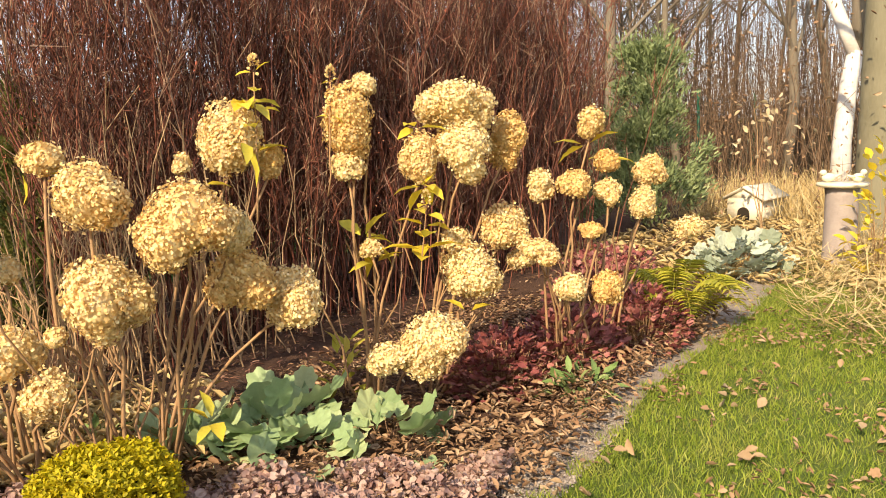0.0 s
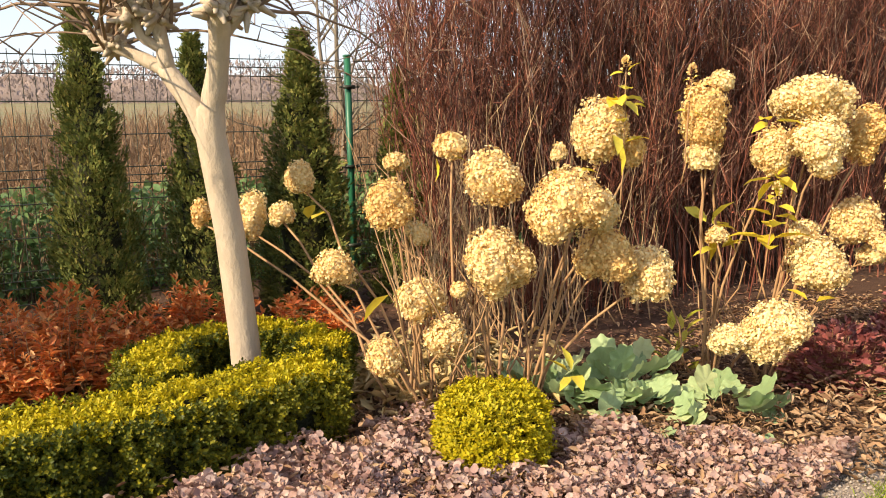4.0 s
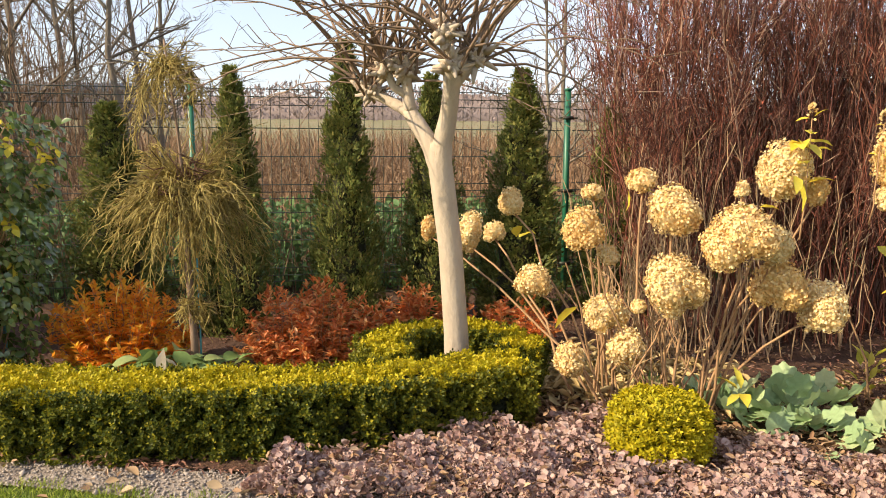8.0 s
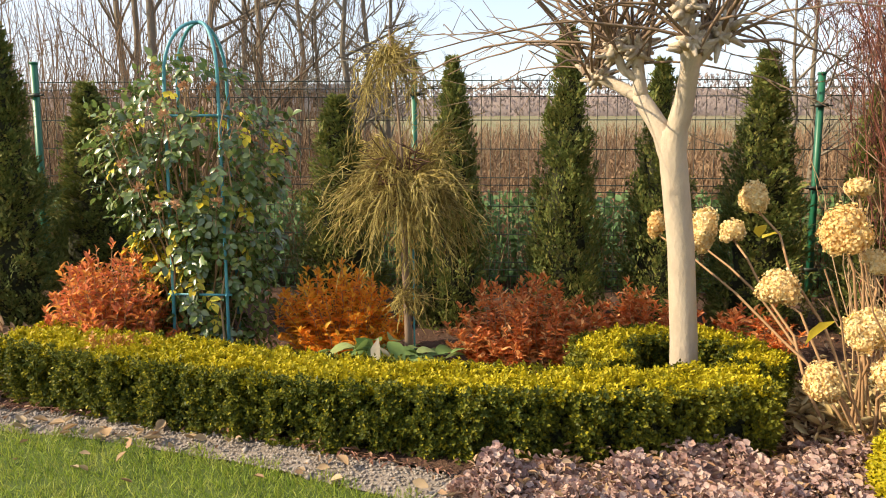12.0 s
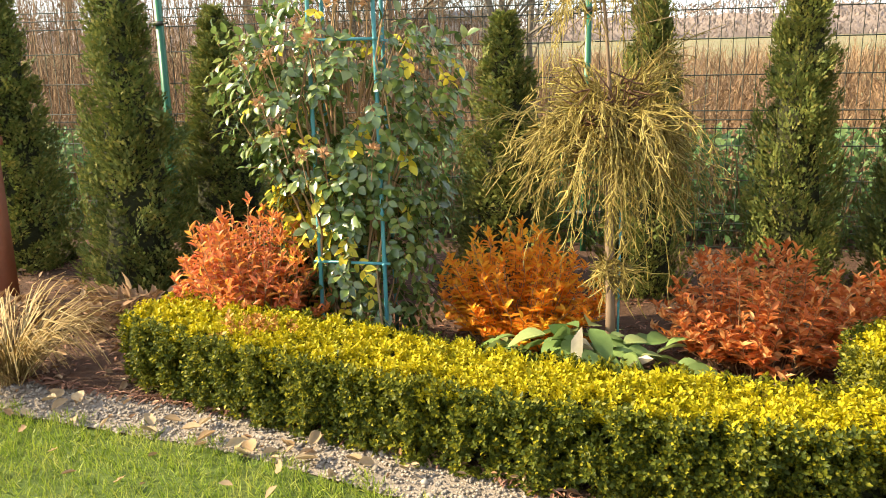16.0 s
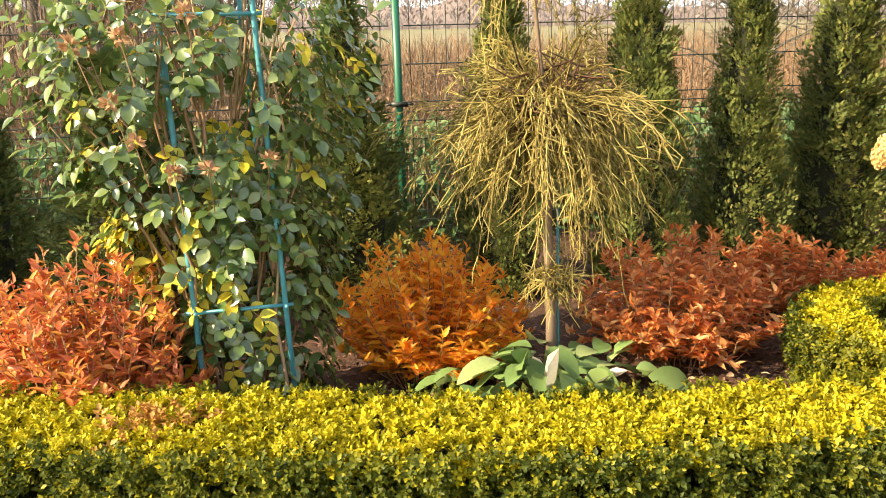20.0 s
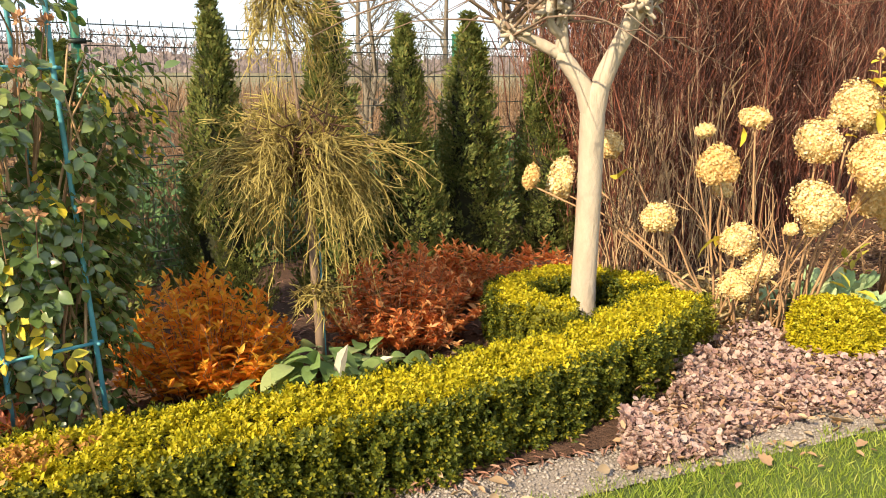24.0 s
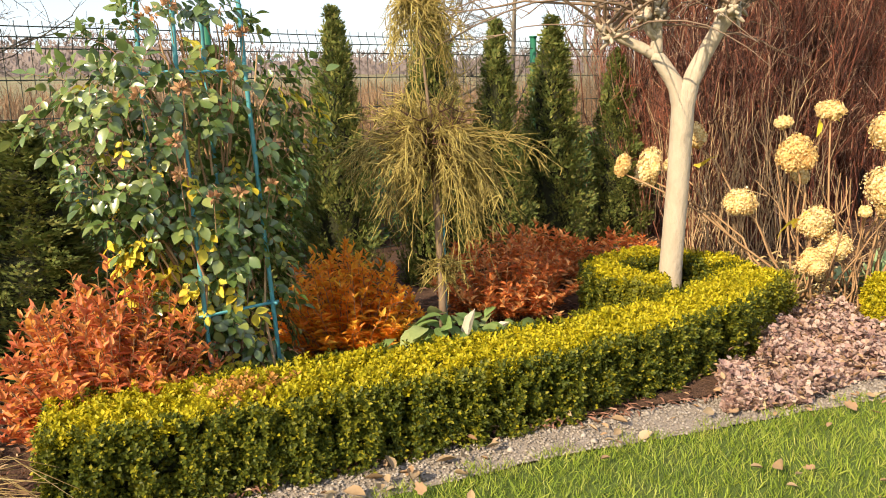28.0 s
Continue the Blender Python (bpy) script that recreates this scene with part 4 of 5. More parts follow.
autumn_shrub((-1.25, -1.95), .36, .34, .60, 300, M_CRIMSON, "low shrub with crimson and orange leaves beside the obelisk", 1)
autumn_shrub((-.19, -1.70), .37, .33, .50, 210, M_FLAME, "low shrub with bright orange and yellow leaves", 2, .12)
autumn_shrub((.73, -1.76), .42, .38, .47, 165, M_RUST, "low shrub with rust-red leaves beside the hedge ring", 3)
autumn_shrub((1.35, -1.48), .38, .26, .34, 100, M_RUST, "low spreading shrub with dark rust-red leaves", 4)
autumn_shrub((1.85, -1.62), .34, .26, .28, 60, M_RUST, "low spreading shrub with dark rust-red leaves", 5)

# ---- climbing rose over the obelisk ----
M_BLOOM = leaf_mat("withered_bloom", [(.34, .16, .09), (.5, .28, .14), (.55, .36, .2)], .8, .2, 5)
rose = thing("climbing_rose", "climbing rose with glossy green leaves spilling over the obelisk", "climber", at=(OB[0], OB[1], 0))
ROSE_Z = [0, .35, .5, .62, .9, 1.05, 1.2, 1.32, 1.5]
ROSE_L = [-.19, -.22, -.24, -.27, -.46, -.55, -.53, -.40, -.16]
ROSE_R = [.27, .30, .31, .32, .37, .45, .43, .30, .10]
g, gy, st = Geo(), Geo(), Geo()
for k2 in range(1380):
    z = .06 + 1.18 * r8.random() ** .85 if k2 % 24 else r8.uniform(1.2, 1.5)
    lo, hi = np.interp(z, ROSE_Z, ROSE_L), np.interp(z, ROSE_Z, ROSE_R)
    a = r8.uniform(0, 2 * math.pi)
    thin = drift(np.array([a * 2.6 + 30]), np.array([z * 6.5 + 20]))[0]
    if (thin < -.75 and k2 % 3) or (z < .62 and math.cos(a) > .1 and k2 % 2):
        continue
    rho = (r8.uniform(.25, 1) ** .45 if k2 % 7 else r8.uniform(.2, .7)) * (1 + .07 * thin)
    half = (hi - lo) / 2
    out = np.array([math.cos(a), math.sin(a), 0])
    c = np.array([(lo + hi) / 2 + half * rho * out[0], .45 * half * rho * out[1] + .01 - .06 * max(0, .6 - z), z])
    if k2 % 18 == 0:
        foot = np.array([np.clip(c[0] * .4, -.16, .16), -.06 + .05 * out[1], max(0.0, z - .45)])
        tube(st, bent(foot, c, .08, .012, 5, r8), np.linspace(.005, .002, 5), 4, False)
    droop = unit(out * r8.uniform(.4, 1.1) + np.array([0, 0, -.75 if z < 1.2 else .1]) + r8.normal(0, .33, 3))
    wing = unit(np.cross(droop, out + r8.normal(0, .3, 3) + np.array([0, 0, .4])))
    rach = r8.uniform(.055, .085)
    tube(st, [c, c + droop * rach], [.0014, .0009], 3, False)
    pos = np.array([c + droop * rach, c + droop * rach * .72, c + droop * rach * .72, c + droop * rach * .30, c + droop * rach * .30])
    ways = np.array([droop, droop * .6 + wing, droop * .6 - wing, droop * .45 + wing, droop * .45 - wing]) + r8.normal(0, .12, (5, 3))
    size = r8.uniform(.032, .054) * np.array([1.1, 1, 1, .8, .8])
    yellow = (.42 < z < .72 and out[0] < -.3 and out[1] < .25 and r8.random() < .55) or r8.random() < .05
    strew(gy if yellow else g, pos, ways, out + np.array([0, 0, .75]) + r8.normal(0, .42, (5, 3)), size, r8.uniform(.62, .74, 5), OVATE)
for k2 in range(26):
    a, z = r8.uniform(0, 6.28), r8.uniform(.75, 1.46)
    half = (np.interp(z, ROSE_Z, ROSE_R) - np.interp(z, ROSE_Z, ROSE_L)) / 2
    c = np.array([half * math.cos(a) * r8.uniform(.5, 1.02) - .05, .6 * half * math.sin(a) - .05, z])
    tube(st, [c * np.array([.9, .9, 1]) - np.array([0, 0, .12]), c], [.002, .0014], 3, False)
    dd = rand_dirs(30, .4, r8)
    hips = Geo()
    strew(hips, c + dd * .008, dd, rand_dirs(30, 0, r8), r8.uniform(.014, .03, 30), .55, FOLD)
    part("withered_bloom", hips, M_BLOOM, rose, "brown withered bloom")
for (fx, fy), (hx, hy) in zip(FEET, RINGS):
    tube(st, bent((fx * .8, fy * .8, -.02), (hx * 1.3, hy * 1.3, 1.3), .05, .02, 9, r8), np.linspace(.006, .003, 9), 5, False)
tagged(part("cane_mass", st, M_STALK, rose), kind="stuff")
part("foliage", g, M_ROSE, rose)
part("yellowed_leaves", gy, M_YELLOW, rose, "yellow turning leaves")

# ---- grafted weeping shrub with stake ----
weep = thing("weeping_shrub", "grafted weeping shrub with golden thread-like hanging shoots", "shrub", at=(.15, -1.93, 0))
g = Geo()
tube(g, [(.03, .01, -.02), (.025, 0, .25), (.01, .0, .6), (0, .01, .94), (.0, .02, 1.02), (-.02, .03, 1.25), (-.06, .04, 1.62)], [.021, .018, .016, .019, .008, .006, .005], 9)
part("trunk", g, M_TWIG, weep, smooth=True)
g = Geo()
for s in range(170):
    a = np.array([0, 0, .93]) + r8.normal(0, .05, 3)
    d = rand_dirs(1, 0, r8)[0]
    tube(g, [a, a + d * .06 + r8.normal(0, .02, 3), a + d * r8.uniform(.10, .17)], [.0045, .0035, .002], 3, False)
tagged(part("twig_tangle", g, solid_mat("dark_brown_twig", [(.05, .025, .015), (.12, .06, .035), (.20, .11, .06)], .85, 9, 0, island=True), weep, "dark brown tangled heart"), kind="stuff")
g = Geo()
tube(g, [(.055, .01, -.03), (.05, .01, .62)], .0045, 8)
single("plant_stake", g, M_TEAL, "thin teal steel stake beside the weeping shrub", "stake", at=(.15, -1.93, 0))
for hx, hy, hz, locks, reach, down in ((0, .02, .92, 46, .43, .36), (0, .02, .90, 10, .28, .42), (0, .02, .94, 8, .62, .24), (-.06, .04, 1.50, 12, .22, .28), (.03, -.01, .40, 4, .09, .10)):
    g = Geo()
    for lock in range(locks):
        az, el = lock * 2.4 + r8.normal(0, .25), r8.uniform(-.15, .75) if lock % 3 else r8.uniform(.5, 1.2)
        size = reach * r8.uniform(.6, 1.08)
        fall = down * r8.uniform(.3, 1.2) * (1.1 - .35 * el)
        for s in range(6):
            a2, e2 = az + r8.normal(0, .16), el + r8.normal(0, .12)
            d = np.array([math.cos(a2) * math.cos(e2), math.sin(a2) * math.cos(e2), math.sin(e2)])
            flat = np.array([math.cos(a2), math.sin(a2), 0])
            L = size * r8.uniform(.7, 1.1)
            t = np.linspace(0, 1, 9)[:, None]
            line = np.array([hx, hy, hz]) + r8.normal(0, .022, 3) + d * L * (t * 1.15 - .35 * t ** 2) + flat * L * .12 * t - np.array([0, 0, 1.0]) * fall * r8.uniform(.8, 1.2) * t ** 2.4
            line[1:] += np.cumsum(r8.normal(0, .007, (8, 3)), 0)
            tube(g, line, np.linspace(.0030, .0010, 9), 3, False)
            for u in r8.uniform(2.6, 8, 15):
                p = np.array([np.interp(u, range(9), line[:, j]) for j in range(3)])
                k4 = min(7, int(u))
                run = unit(line[k4 + 1] - line[k4])
                e = p + (run + r8.normal(0, .6, 3)) * r8.uniform(.022, .055)
                tube(g, [p, (p + e) / 2 + r8.normal(0, .003, 3), e], [.0021, .0018, .0010], 3, False)
    tagged(part("shoot_mass", g, M_WEEP, weep, "golden hanging thread shoots"), kind="stuff")

# ---- soft broad-leaved clump under the weeping shrub ----
clump = thing("broadleaf_clump", "clump of broad soft green leaves under the weeping shrub", "perennial", at=(.05, -2.08, 0))
clump.scale = (1.2, 1.2, 1.25)
g, gp = Geo(), Geo()
n = 120
a = r8.uniform(0, 2 * math.pi, n)
rad = r8.uniform(.02, .30, n)
p = np.stack([rad * np.cos(a) * 1.15 + .03, rad * np.sin(a) * .6, r8.uniform(.05, .17, n) * (1.15 - rad * 2.2)], -1)
strew(g, p, np.stack([np.cos(a), np.sin(a) * .8, r8.uniform(-.1, .4, n)], -1) + r8.normal(0, .3, (n, 3)) * np.array([1, 1, .3]), np.array([[0, 0, 1.0]]) + r8.normal(0, .45, (n, 3)), r8.uniform(.065, .115, n), r8.uniform(.55, .72, n), BROAD)
strew(gp, np.array([(.02, -.1, .09), (.16, -.05, .08), (.06, .02, .1)]), np.array([(.1, -.2, .6), (.5, -.4, .3), (-.4, -.3, .2)]), np.array([[0, -.3, 1.0]] * 3), [.14, .1, .11], .5, CURL)
part("leaves", g, M_SOFT, clump)
part("withered_leaves", gp, leaf_mat("pale_withered", [(.55, .48, .36), (.66, .60, .48), (.70, .64, .50)], .7, .3, 5), clump, "pale withered leaves")

# ---- purple ground cover between hedge and lawn ----
UX = [.45, .86, 1.2, 1.7, 2.0, 2.3, 2.66, 2.85]
UY = [-3.12, -2.98, -2.9, -2.76, -2.98, -3.14, -3.42, -3.72]


def ground_cover(geo, n, r, size, shape):
    x = r.uniform(.45, 2.85, n)
    lo, hi = edge_y(x) + .10 + .06 * np.sin(7 * x), np.interp(x, UX, UY) + .05 * np.sin(11 * x)
    y = lo + (hi - lo) * r.random(n)
    ok = hi > lo
    x, y = x[ok], y[ok]
    m = len(x)
    lumpy = .05 + .035 * np.sin(13 * x) * np.sin(12 * y + 1) + .02 * np.sin(29 * x + 3 * y)
    a = r.uniform(0, 2 * math.pi, m)
    way = np.stack([np.cos(a), np.sin(a), r.uniform(-.1, 1.0, m)], -1)
    up = np.stack([r.normal(0, .9, m), r.normal(0, .9, m), np.ones(m)], -1)
    strew(geo, np.stack([x, y, np.maximum(.015, lumpy * r.uniform(.3, 1.3, m))], -1), way, up, r.uniform(*size, m), r.uniform(.8, 1.05, m), shape)


g = Geo()
RUFFLED = (ROUND[0] * np.array([1, 1, 0]) + np.array([(0, 0, -.12)] + [(0, 0, .13 * math.cos(i * 2.4) + .05) for i in range(8)]), ROUND[1])
ground_cover(g, 21000, np.random.default_rng(61), (.013, .030), RUFFLED)
single("purple_ground_cover", g, M_HEU, "carpet of purple-grey ruffled leaves along the lawn edge", "ground cover", kind="stuff")


def leaf_clump(name, label, cat, c, rx, ry, rz, n, mat, size, shape, seed, group="", ratio=(.8, 1.0), lift=.3):
    q2 = np.random.default_rng(seed)
    s = thing(name, label, cat, group, at=(c[0], c[1], 0))
    g, st = Geo(), Geo()
    d = rand_dirs(n, .3, q2)
    d[:, 2] = np.abs(d[:, 2])
    p = d * np.array([rx, ry, rz]) * (q2.uniform(.3, 1, n) ** .5)[:, None] + np.array([0, 0, .02])
    strew(g, p, d * np.array([1, 1, .4]) + q2.normal(0, .3, (n, 3)) + np.array([0, 0, lift * .5]), np.array([[0, 0, 1.0]]) + d * .6 + q2.normal(0, .3, (n, 3)), q2.uniform(*size, n), q2.uniform(*ratio, n), shape)
    for i2 in range(0, n, 3):
        tube(st, [(p[i2, 0] * .2, p[i2, 1] * .2, 0), p[i2] * np.array([.8, .8, .6]), p[i2]], .0015, 3, False)
    tagged(part("leaf_stalk_mass", st, M_STALK, s), kind="stuff")
    part("leaves", g, mat, s)
    return s


for n, (x, y, rx, ry) in enumerate([(2.36, -2.88, .13, .10), (2.62, -2.98, .18, .15), (2.80, -2.86, .12, .12), (2.60, -3.20, .14, .10), (2.84, -3.34, .13, .12)]):
    leaf_clump("lobed_leaf_plant", "low plant with large lobed sea-green leaves", "perennial", (x, y), rx * 1.25, ry * 1.25, .11, 17 if n != 1 else 30, M_BIGLEAF, (.075, .14), MALLOW, 70 + n, "lobed-leaf plants")
leaf_clump("pale_leaf_plant", "upright pale green leafy plant among the hydrangeas", "perennial", (3.11, -2.82), .08, .08, .26, 26, M_FERN, (.06, .10), LONG, 81, ratio=(.4, .5))
leaf_clump("grey_leaf_plant", "low dull grey-green leaf clump at the lawn edge", "perennial", (3.62, -3.62), .16, .12, .12, 60, M_SOFT, (.05, .09), LONG, 82, ratio=(.35, .5))
for n, (x, y, rx, ry, rz) in enumerate([(3.55, -3.28, .30, .20, .24), (3.98, -3.34, .36, .24, .26), (4.48, -3.46, .34, .22, .28), (5.0, -2.95, .45, .3, .30), (5.55, -2.7, .5, .35, .30)]):
    leaf_clump("wine_red_plant", "mound of wine-red ruffled leaves", "perennial", (x, y), rx, ry, rz, 900, M_WINE, (.02, .04), LOBED, 90 + n, "wine-red mounds")
leaf_clump("silver_leaf_plant", "broad clump of silvery pale leaves", "perennial", (6.65, -3.18), .46, .30, .26, 150, M_SILVER, (.08, .14), MALLOW, 97)
leaf_clump("small_green_plant", "small green leafy plant in the mulch", "perennial", (2.2, -2.55), .12, .1, .1, 34, M_SOFT, (.04, .07), LONG, 98, ratio=(.4, .55))

leaf_clump("withered_perennial", "low withered grey-brown perennial on the bare bed", "perennial", (-1.95, -1.75), .34, .22, .13, 260, M_WEED, (.05, .11), LANCE, 101, "withered perennials", ratio=(.3, .5))
leaf_clump("withered_perennial", "low withered grey-brown perennial on the bare bed", "perennial", (-2.5, -1.95), .28, .2, .12, 190, M_WEED, (.05, .11), LANCE, 102, "withered perennials", ratio=(.3, .5))

# ---- fern ----
fern = thing("fern", "yellow-green fern with arching fronds at the lawn edge", "fern", at=(4.80, -3.50, 0))
for s in range(20):
    g = Geo()
    az, L = r8.uniform(0, 2 * math.pi), r8.uniform(.26, .44)
    t = np.linspace(0, 1, 22)
    d = np.array([math.cos(az), math.sin(az), 0])
    hh = r8.uniform(.16, .34)
    mid = d[None] * (t * L)[:, None] + np.array([0, 0, 1.0])[None] * (hh * np.sin(t * 2.5) + .02)[:, None]
    tube(g, mid, np.linspace(.003, .001, 22), 3, False)
    sv = np.array([-d[1], d[0], 0])
    for sg in (1, -1):
        strew(g, mid[2:], sg * sv[None] + d[None] * .5 + np.zeros((20, 3)), np.array([[0, 0, 1.0]] * 20), .10 * np.sin(np.linspace(.35, 3.0, 20)) + .012, .22, LONG)
    part("frond", g, M_FERN, fern)

# ---- juniper ----
jun = thing("juniper", "upright blue-green juniper bush by the fence", "conifer", at=(8.47, -1.60, 0))
jun.scale = (1.06, 1.06, 1.02)
g, tr = Geo(), Geo()
tube(tr, [(0, 0, -.03), (0, 0, 1.3)], [.05, .015], 7)
n = 15000
cl = np.clip(r8.normal(0, 1, (90, 3)), -1.5, 1.5) * np.array([.22, .22, 0]) + np.stack([np.zeros(90), np.zeros(90), r8.uniform(.15, 1.75, 90)], -1)
w = .60 * (1 - (cl[:, 2] / 2.1) ** 1.6) + .1
cl[:, :2] *= (w / .42)[:, None]
p = cl[r8.integers(0, 90, n)] + r8.normal(0, .06, (n, 3)) + np.array([0, 0, .08])
p[:, 2] = np.maximum(.03, p[:, 2])
strew(g, p, unit(p * np.array([1, 1, 0]) + r8.normal(0, .25, (n, 3)) + np.array([0, 0, .55])), rand_dirs(n, 0, r8), r8.uniform(.04, .085, n), .5, SPRAY)
part("trunk", tr, M_GREYBARK, jun)
part("crown", g, M_JUN, jun)

# ---- right-hand corner: stone column, small white house, trees ----
col = thing("stone_column", "weathered grey stone garden column with a flat top", "column", at=(7.2, -3.70, 0))
col.scale = (1.2, 1.2, 1.03)
g = Geo()
prof = [(.105, -.03), (.108, .02), (.100, .06), (.095, .3), (.094, .52), (.098, .575)]
a = np.arange(16) * math.pi / 8
v = np.stack([np.stack([r * np.cos(a), r * np.sin(a), np.full(16, z)], -1) for r, z in prof]).reshape(-1, 3)
i, kk = np.arange(len(prof) - 1)[:, None] * 16, np.arange(16)[None]
g.add(v, np.stack([i + kk, i + (kk + 1) % 16, i + 16 + (kk + 1) % 16, i + 16 + kk], -1).reshape(-1, 4), [list(range(80, 96))])
part("shaft", g, M_STONEGREY, col, smooth=False)
g = Geo()
v = np.stack([np.stack([r * np.cos(a), r * np.sin(a), np.full(16, z)], -1) for r, z in ((.11, .576), (.145, .585), (.148, .602), (.142, .61))]).reshape(-1, 3)
i = np.arange(3)[:, None] * 16
g.add(v, np.stack([i + kk, i + (kk + 1) % 16, i + 16 + (kk + 1) % 16, i + 16 + kk], -1).reshape(-1, 4), [list(range(48, 64))], [list(range(16))[::-1]])
part("top_plate", g, M_WHITE, col, "pale round plate")


def little_bird(x, y, turn):
    g = Geo()
    zz = np.linspace(0, math.pi, 8)
    aa = np.arange(10) * math.pi / 5
    for (cx, cz, rx, rz) in ((0, .035, .052, .034), (.042, .072, .024, .022)):
        v = np.stack([cx + rx * np.cos(zz)[:, None] * np.ones(10), np.outer(np.sin(zz), np.cos(aa)) * rz, cz + np.outer(np.sin(zz), np.sin(aa)) * rz], -1)
        i, k3 = np.arange(7)[:, None] * 10, np.arange(10)[None]
        g.add(v, np.stack([i + k3, i + (k3 + 1) % 10, i + 10 + (k3 + 1) % 10, i + 10 + k3], -1).reshape(-1, 4))
    tube(g, [(.062, 0, .072), (.08, 0, .07)], [.006, .001], 5)
    tube(g, [(-.04, 0, .04), (-.10, 0, .055)], [.016, .006], 5)
    ob = single("bird_figurine", g, M_WHITE, "small white bird figurine on the stone column", "figurine", "bird figurines", smooth=True, at=(x, y, .628))
    ob.rotation_euler.z = turn


little_bird(7.18, -3.61, 2.4)
little_bird(7.22, -3.80, -.6)

house = thing("small_animal_house", "small white wooden animal house with arched doorway", "animal house", at=(9.8, -2.25, 0))
house.scale = (1.25, 1.25, 1.2)
hm = Matrix.Rotation(radians(-8), 4, "Z")
g = Geo()
box(g, (-.22, -.15, .0), (.22, .15, .24), hm)
part("body", g, M_WHITE, house)
g = Geo()
for sgn in (1, -1):
    pts = [(-.245, 0, .345), (.245, 0, .345), (.245, sgn * .19, .235), (-.245, sgn * .19, .235), (-.245, 0, .325), (.245, 0, .325), (.245, sgn * .185, .215), (-.245, sgn * .185, .215)]
    g.add([tuple(hm @ Vector(p)) for p in pts], [(0, 1, 2, 3), (7, 6, 5, 4), (0, 3, 7, 4), (1, 5, 6, 2), (2, 6, 7, 3)])
part("roof", g, M_WHITE, house)
for sx in (-.22, .21):
    g = Geo()
    g.add([tuple(hm @ Vector(p)) for p in ((sx, -.15, .235), (sx, .15, .235), (sx, 0, .33), (sx + .01, -.15, .235), (sx + .01, .15, .235), (sx + .01, 0, .33))], [(0, 1, 2), (5, 4, 3)], [(0, 3, 4, 1), (1, 4, 5, 2), (2, 5, 3, 0)])
    part("gable", g, M_WHITE, house)
# arched doorway as a flat dark face on the wall, nothing is cut out
g = Geo()
aa = np.linspace(0, math.pi, 9)
door = [(-.225, .055, .02)] + [(-.225, .055 * math.cos(t), .10 + .055 * math.sin(t)) for t in aa] + [(-.225, -.055, .02)]
g.add([tuple(hm @ Vector(p)) for p in door], [list(range(len(door)))])
part("doorway", g, M_DARK, house, "flat arched panel with the opening's shade in its colour")

# ---- bare trees ----
def bare_tree(h, r0, seed, levels=4, spread=.55):
    q2 = np.random.default_rng(seed)
    tr, br = Geo(), Geo()
    top = np.array([q2.normal(0, .05) * h, q2.normal(0, .05) * h, h])
    line = bent((0, 0, -.05), top, 0, .012 * h, 7, q2)
    tube(tr, line, np.linspace(r0, r0 * .18, 7), 8)

    def grow(a, d, L, rad, lev):
        e = a + d * L
        m = (a + e) / 2 + q2.normal(0, .05 * L, 3)
        tube(br, [a, m, e], [rad, rad * .75, rad * .45], 4 if lev < 2 else 3, False)
        if lev < levels:
            for s in range(4 if lev == 1 else 3):
                u = q2.uniform(.35, 1)
                grow(a + (e - a) * u, unit(d + q2.normal(0, spread, 3) + np.array([0, 0, .15])), L * q2.uniform(.4, .65), rad * .5, lev + 1)

    for s in range(15):
        u = q2.uniform(.22, .98)
        a = np.array([np.interp(u * 6, range(7), line[:, j]) for j in range(3)])
        az = q2.uniform(0, 2 * math.pi)
        grow(a, unit(np.array([math.cos(az) * .8, math.sin(az) * .8, q2.uniform(.4, 1.1)])), h * q2.uniform(.16, .32) * (1.15 - .6 * u), r0 * .36, 1)
    return tr.mesh("trunk", M_GREYBARK, True), br.mesh("branch_mass", M_GREYBARK)


TREE_KINDS = [bare_tree(7.5, .075, s) for s in (2, 9, 14)]
q9 = np.random.default_rng(77)
spots = [(-4.2, 5.5), (-5.4, 7.0), (-3.1, 8.5), (-6.8, 9.5), (-1.9, 9.0), (-7.5, 5.0), (-5.0, 12), (-9, 8), (-3.6, 12.5), (-11, 11), (-8, 13)]
spots += [(x, y) for x, y in ((10.5, -.3), (11.8, 1.2), (13.0, -1.6), (12.5, 3.0), (14.5, 1.0), (15.5, -3.0), (16, 2.5), (17.5, -.5), (13.8, 5), (18, 4.5), (20, 1.5), (19, -4), (16.5, 7), (22, 5), (11.0, 4.5), (10.0, 2.2), (14.5, -5.0), (21, -2), (24, -5), (23, 9), (25, 2), (27, 6), (26, -2), (13, 8), (15, 9.5), (18.5, 8), (20.5, 7), (17, 3.2), (14, -3.4), (12.2, -.4), (15.2, 4.4), (19.5, 3.2), (22, 1), (24, 4.5), (11.4, 6.5), (28, 0), (16.4, -1.6), (18.2, 1.6))]
for n, (x, y) in enumerate(spots):
    t = thing("bare_tree", "leafless deciduous tree beyond the fence", "tree", "bare trees", at=(x, y, far_height(x, y) - .03))
    s = q9.uniform(.75, 1.2)
    t.scale, t.rotation_euler = (s * q9.uniform(.8, 1.1), s * q9.uniform(.8, 1.1), s), (q9.normal(0, .04), q9.normal(0, .04), q9.uniform(0, 6.28))
    part("trunk", TREE_KINDS[n % 3][0], None, t)
    part("branch_mass", TREE_KINDS[n % 3][1], None, t)

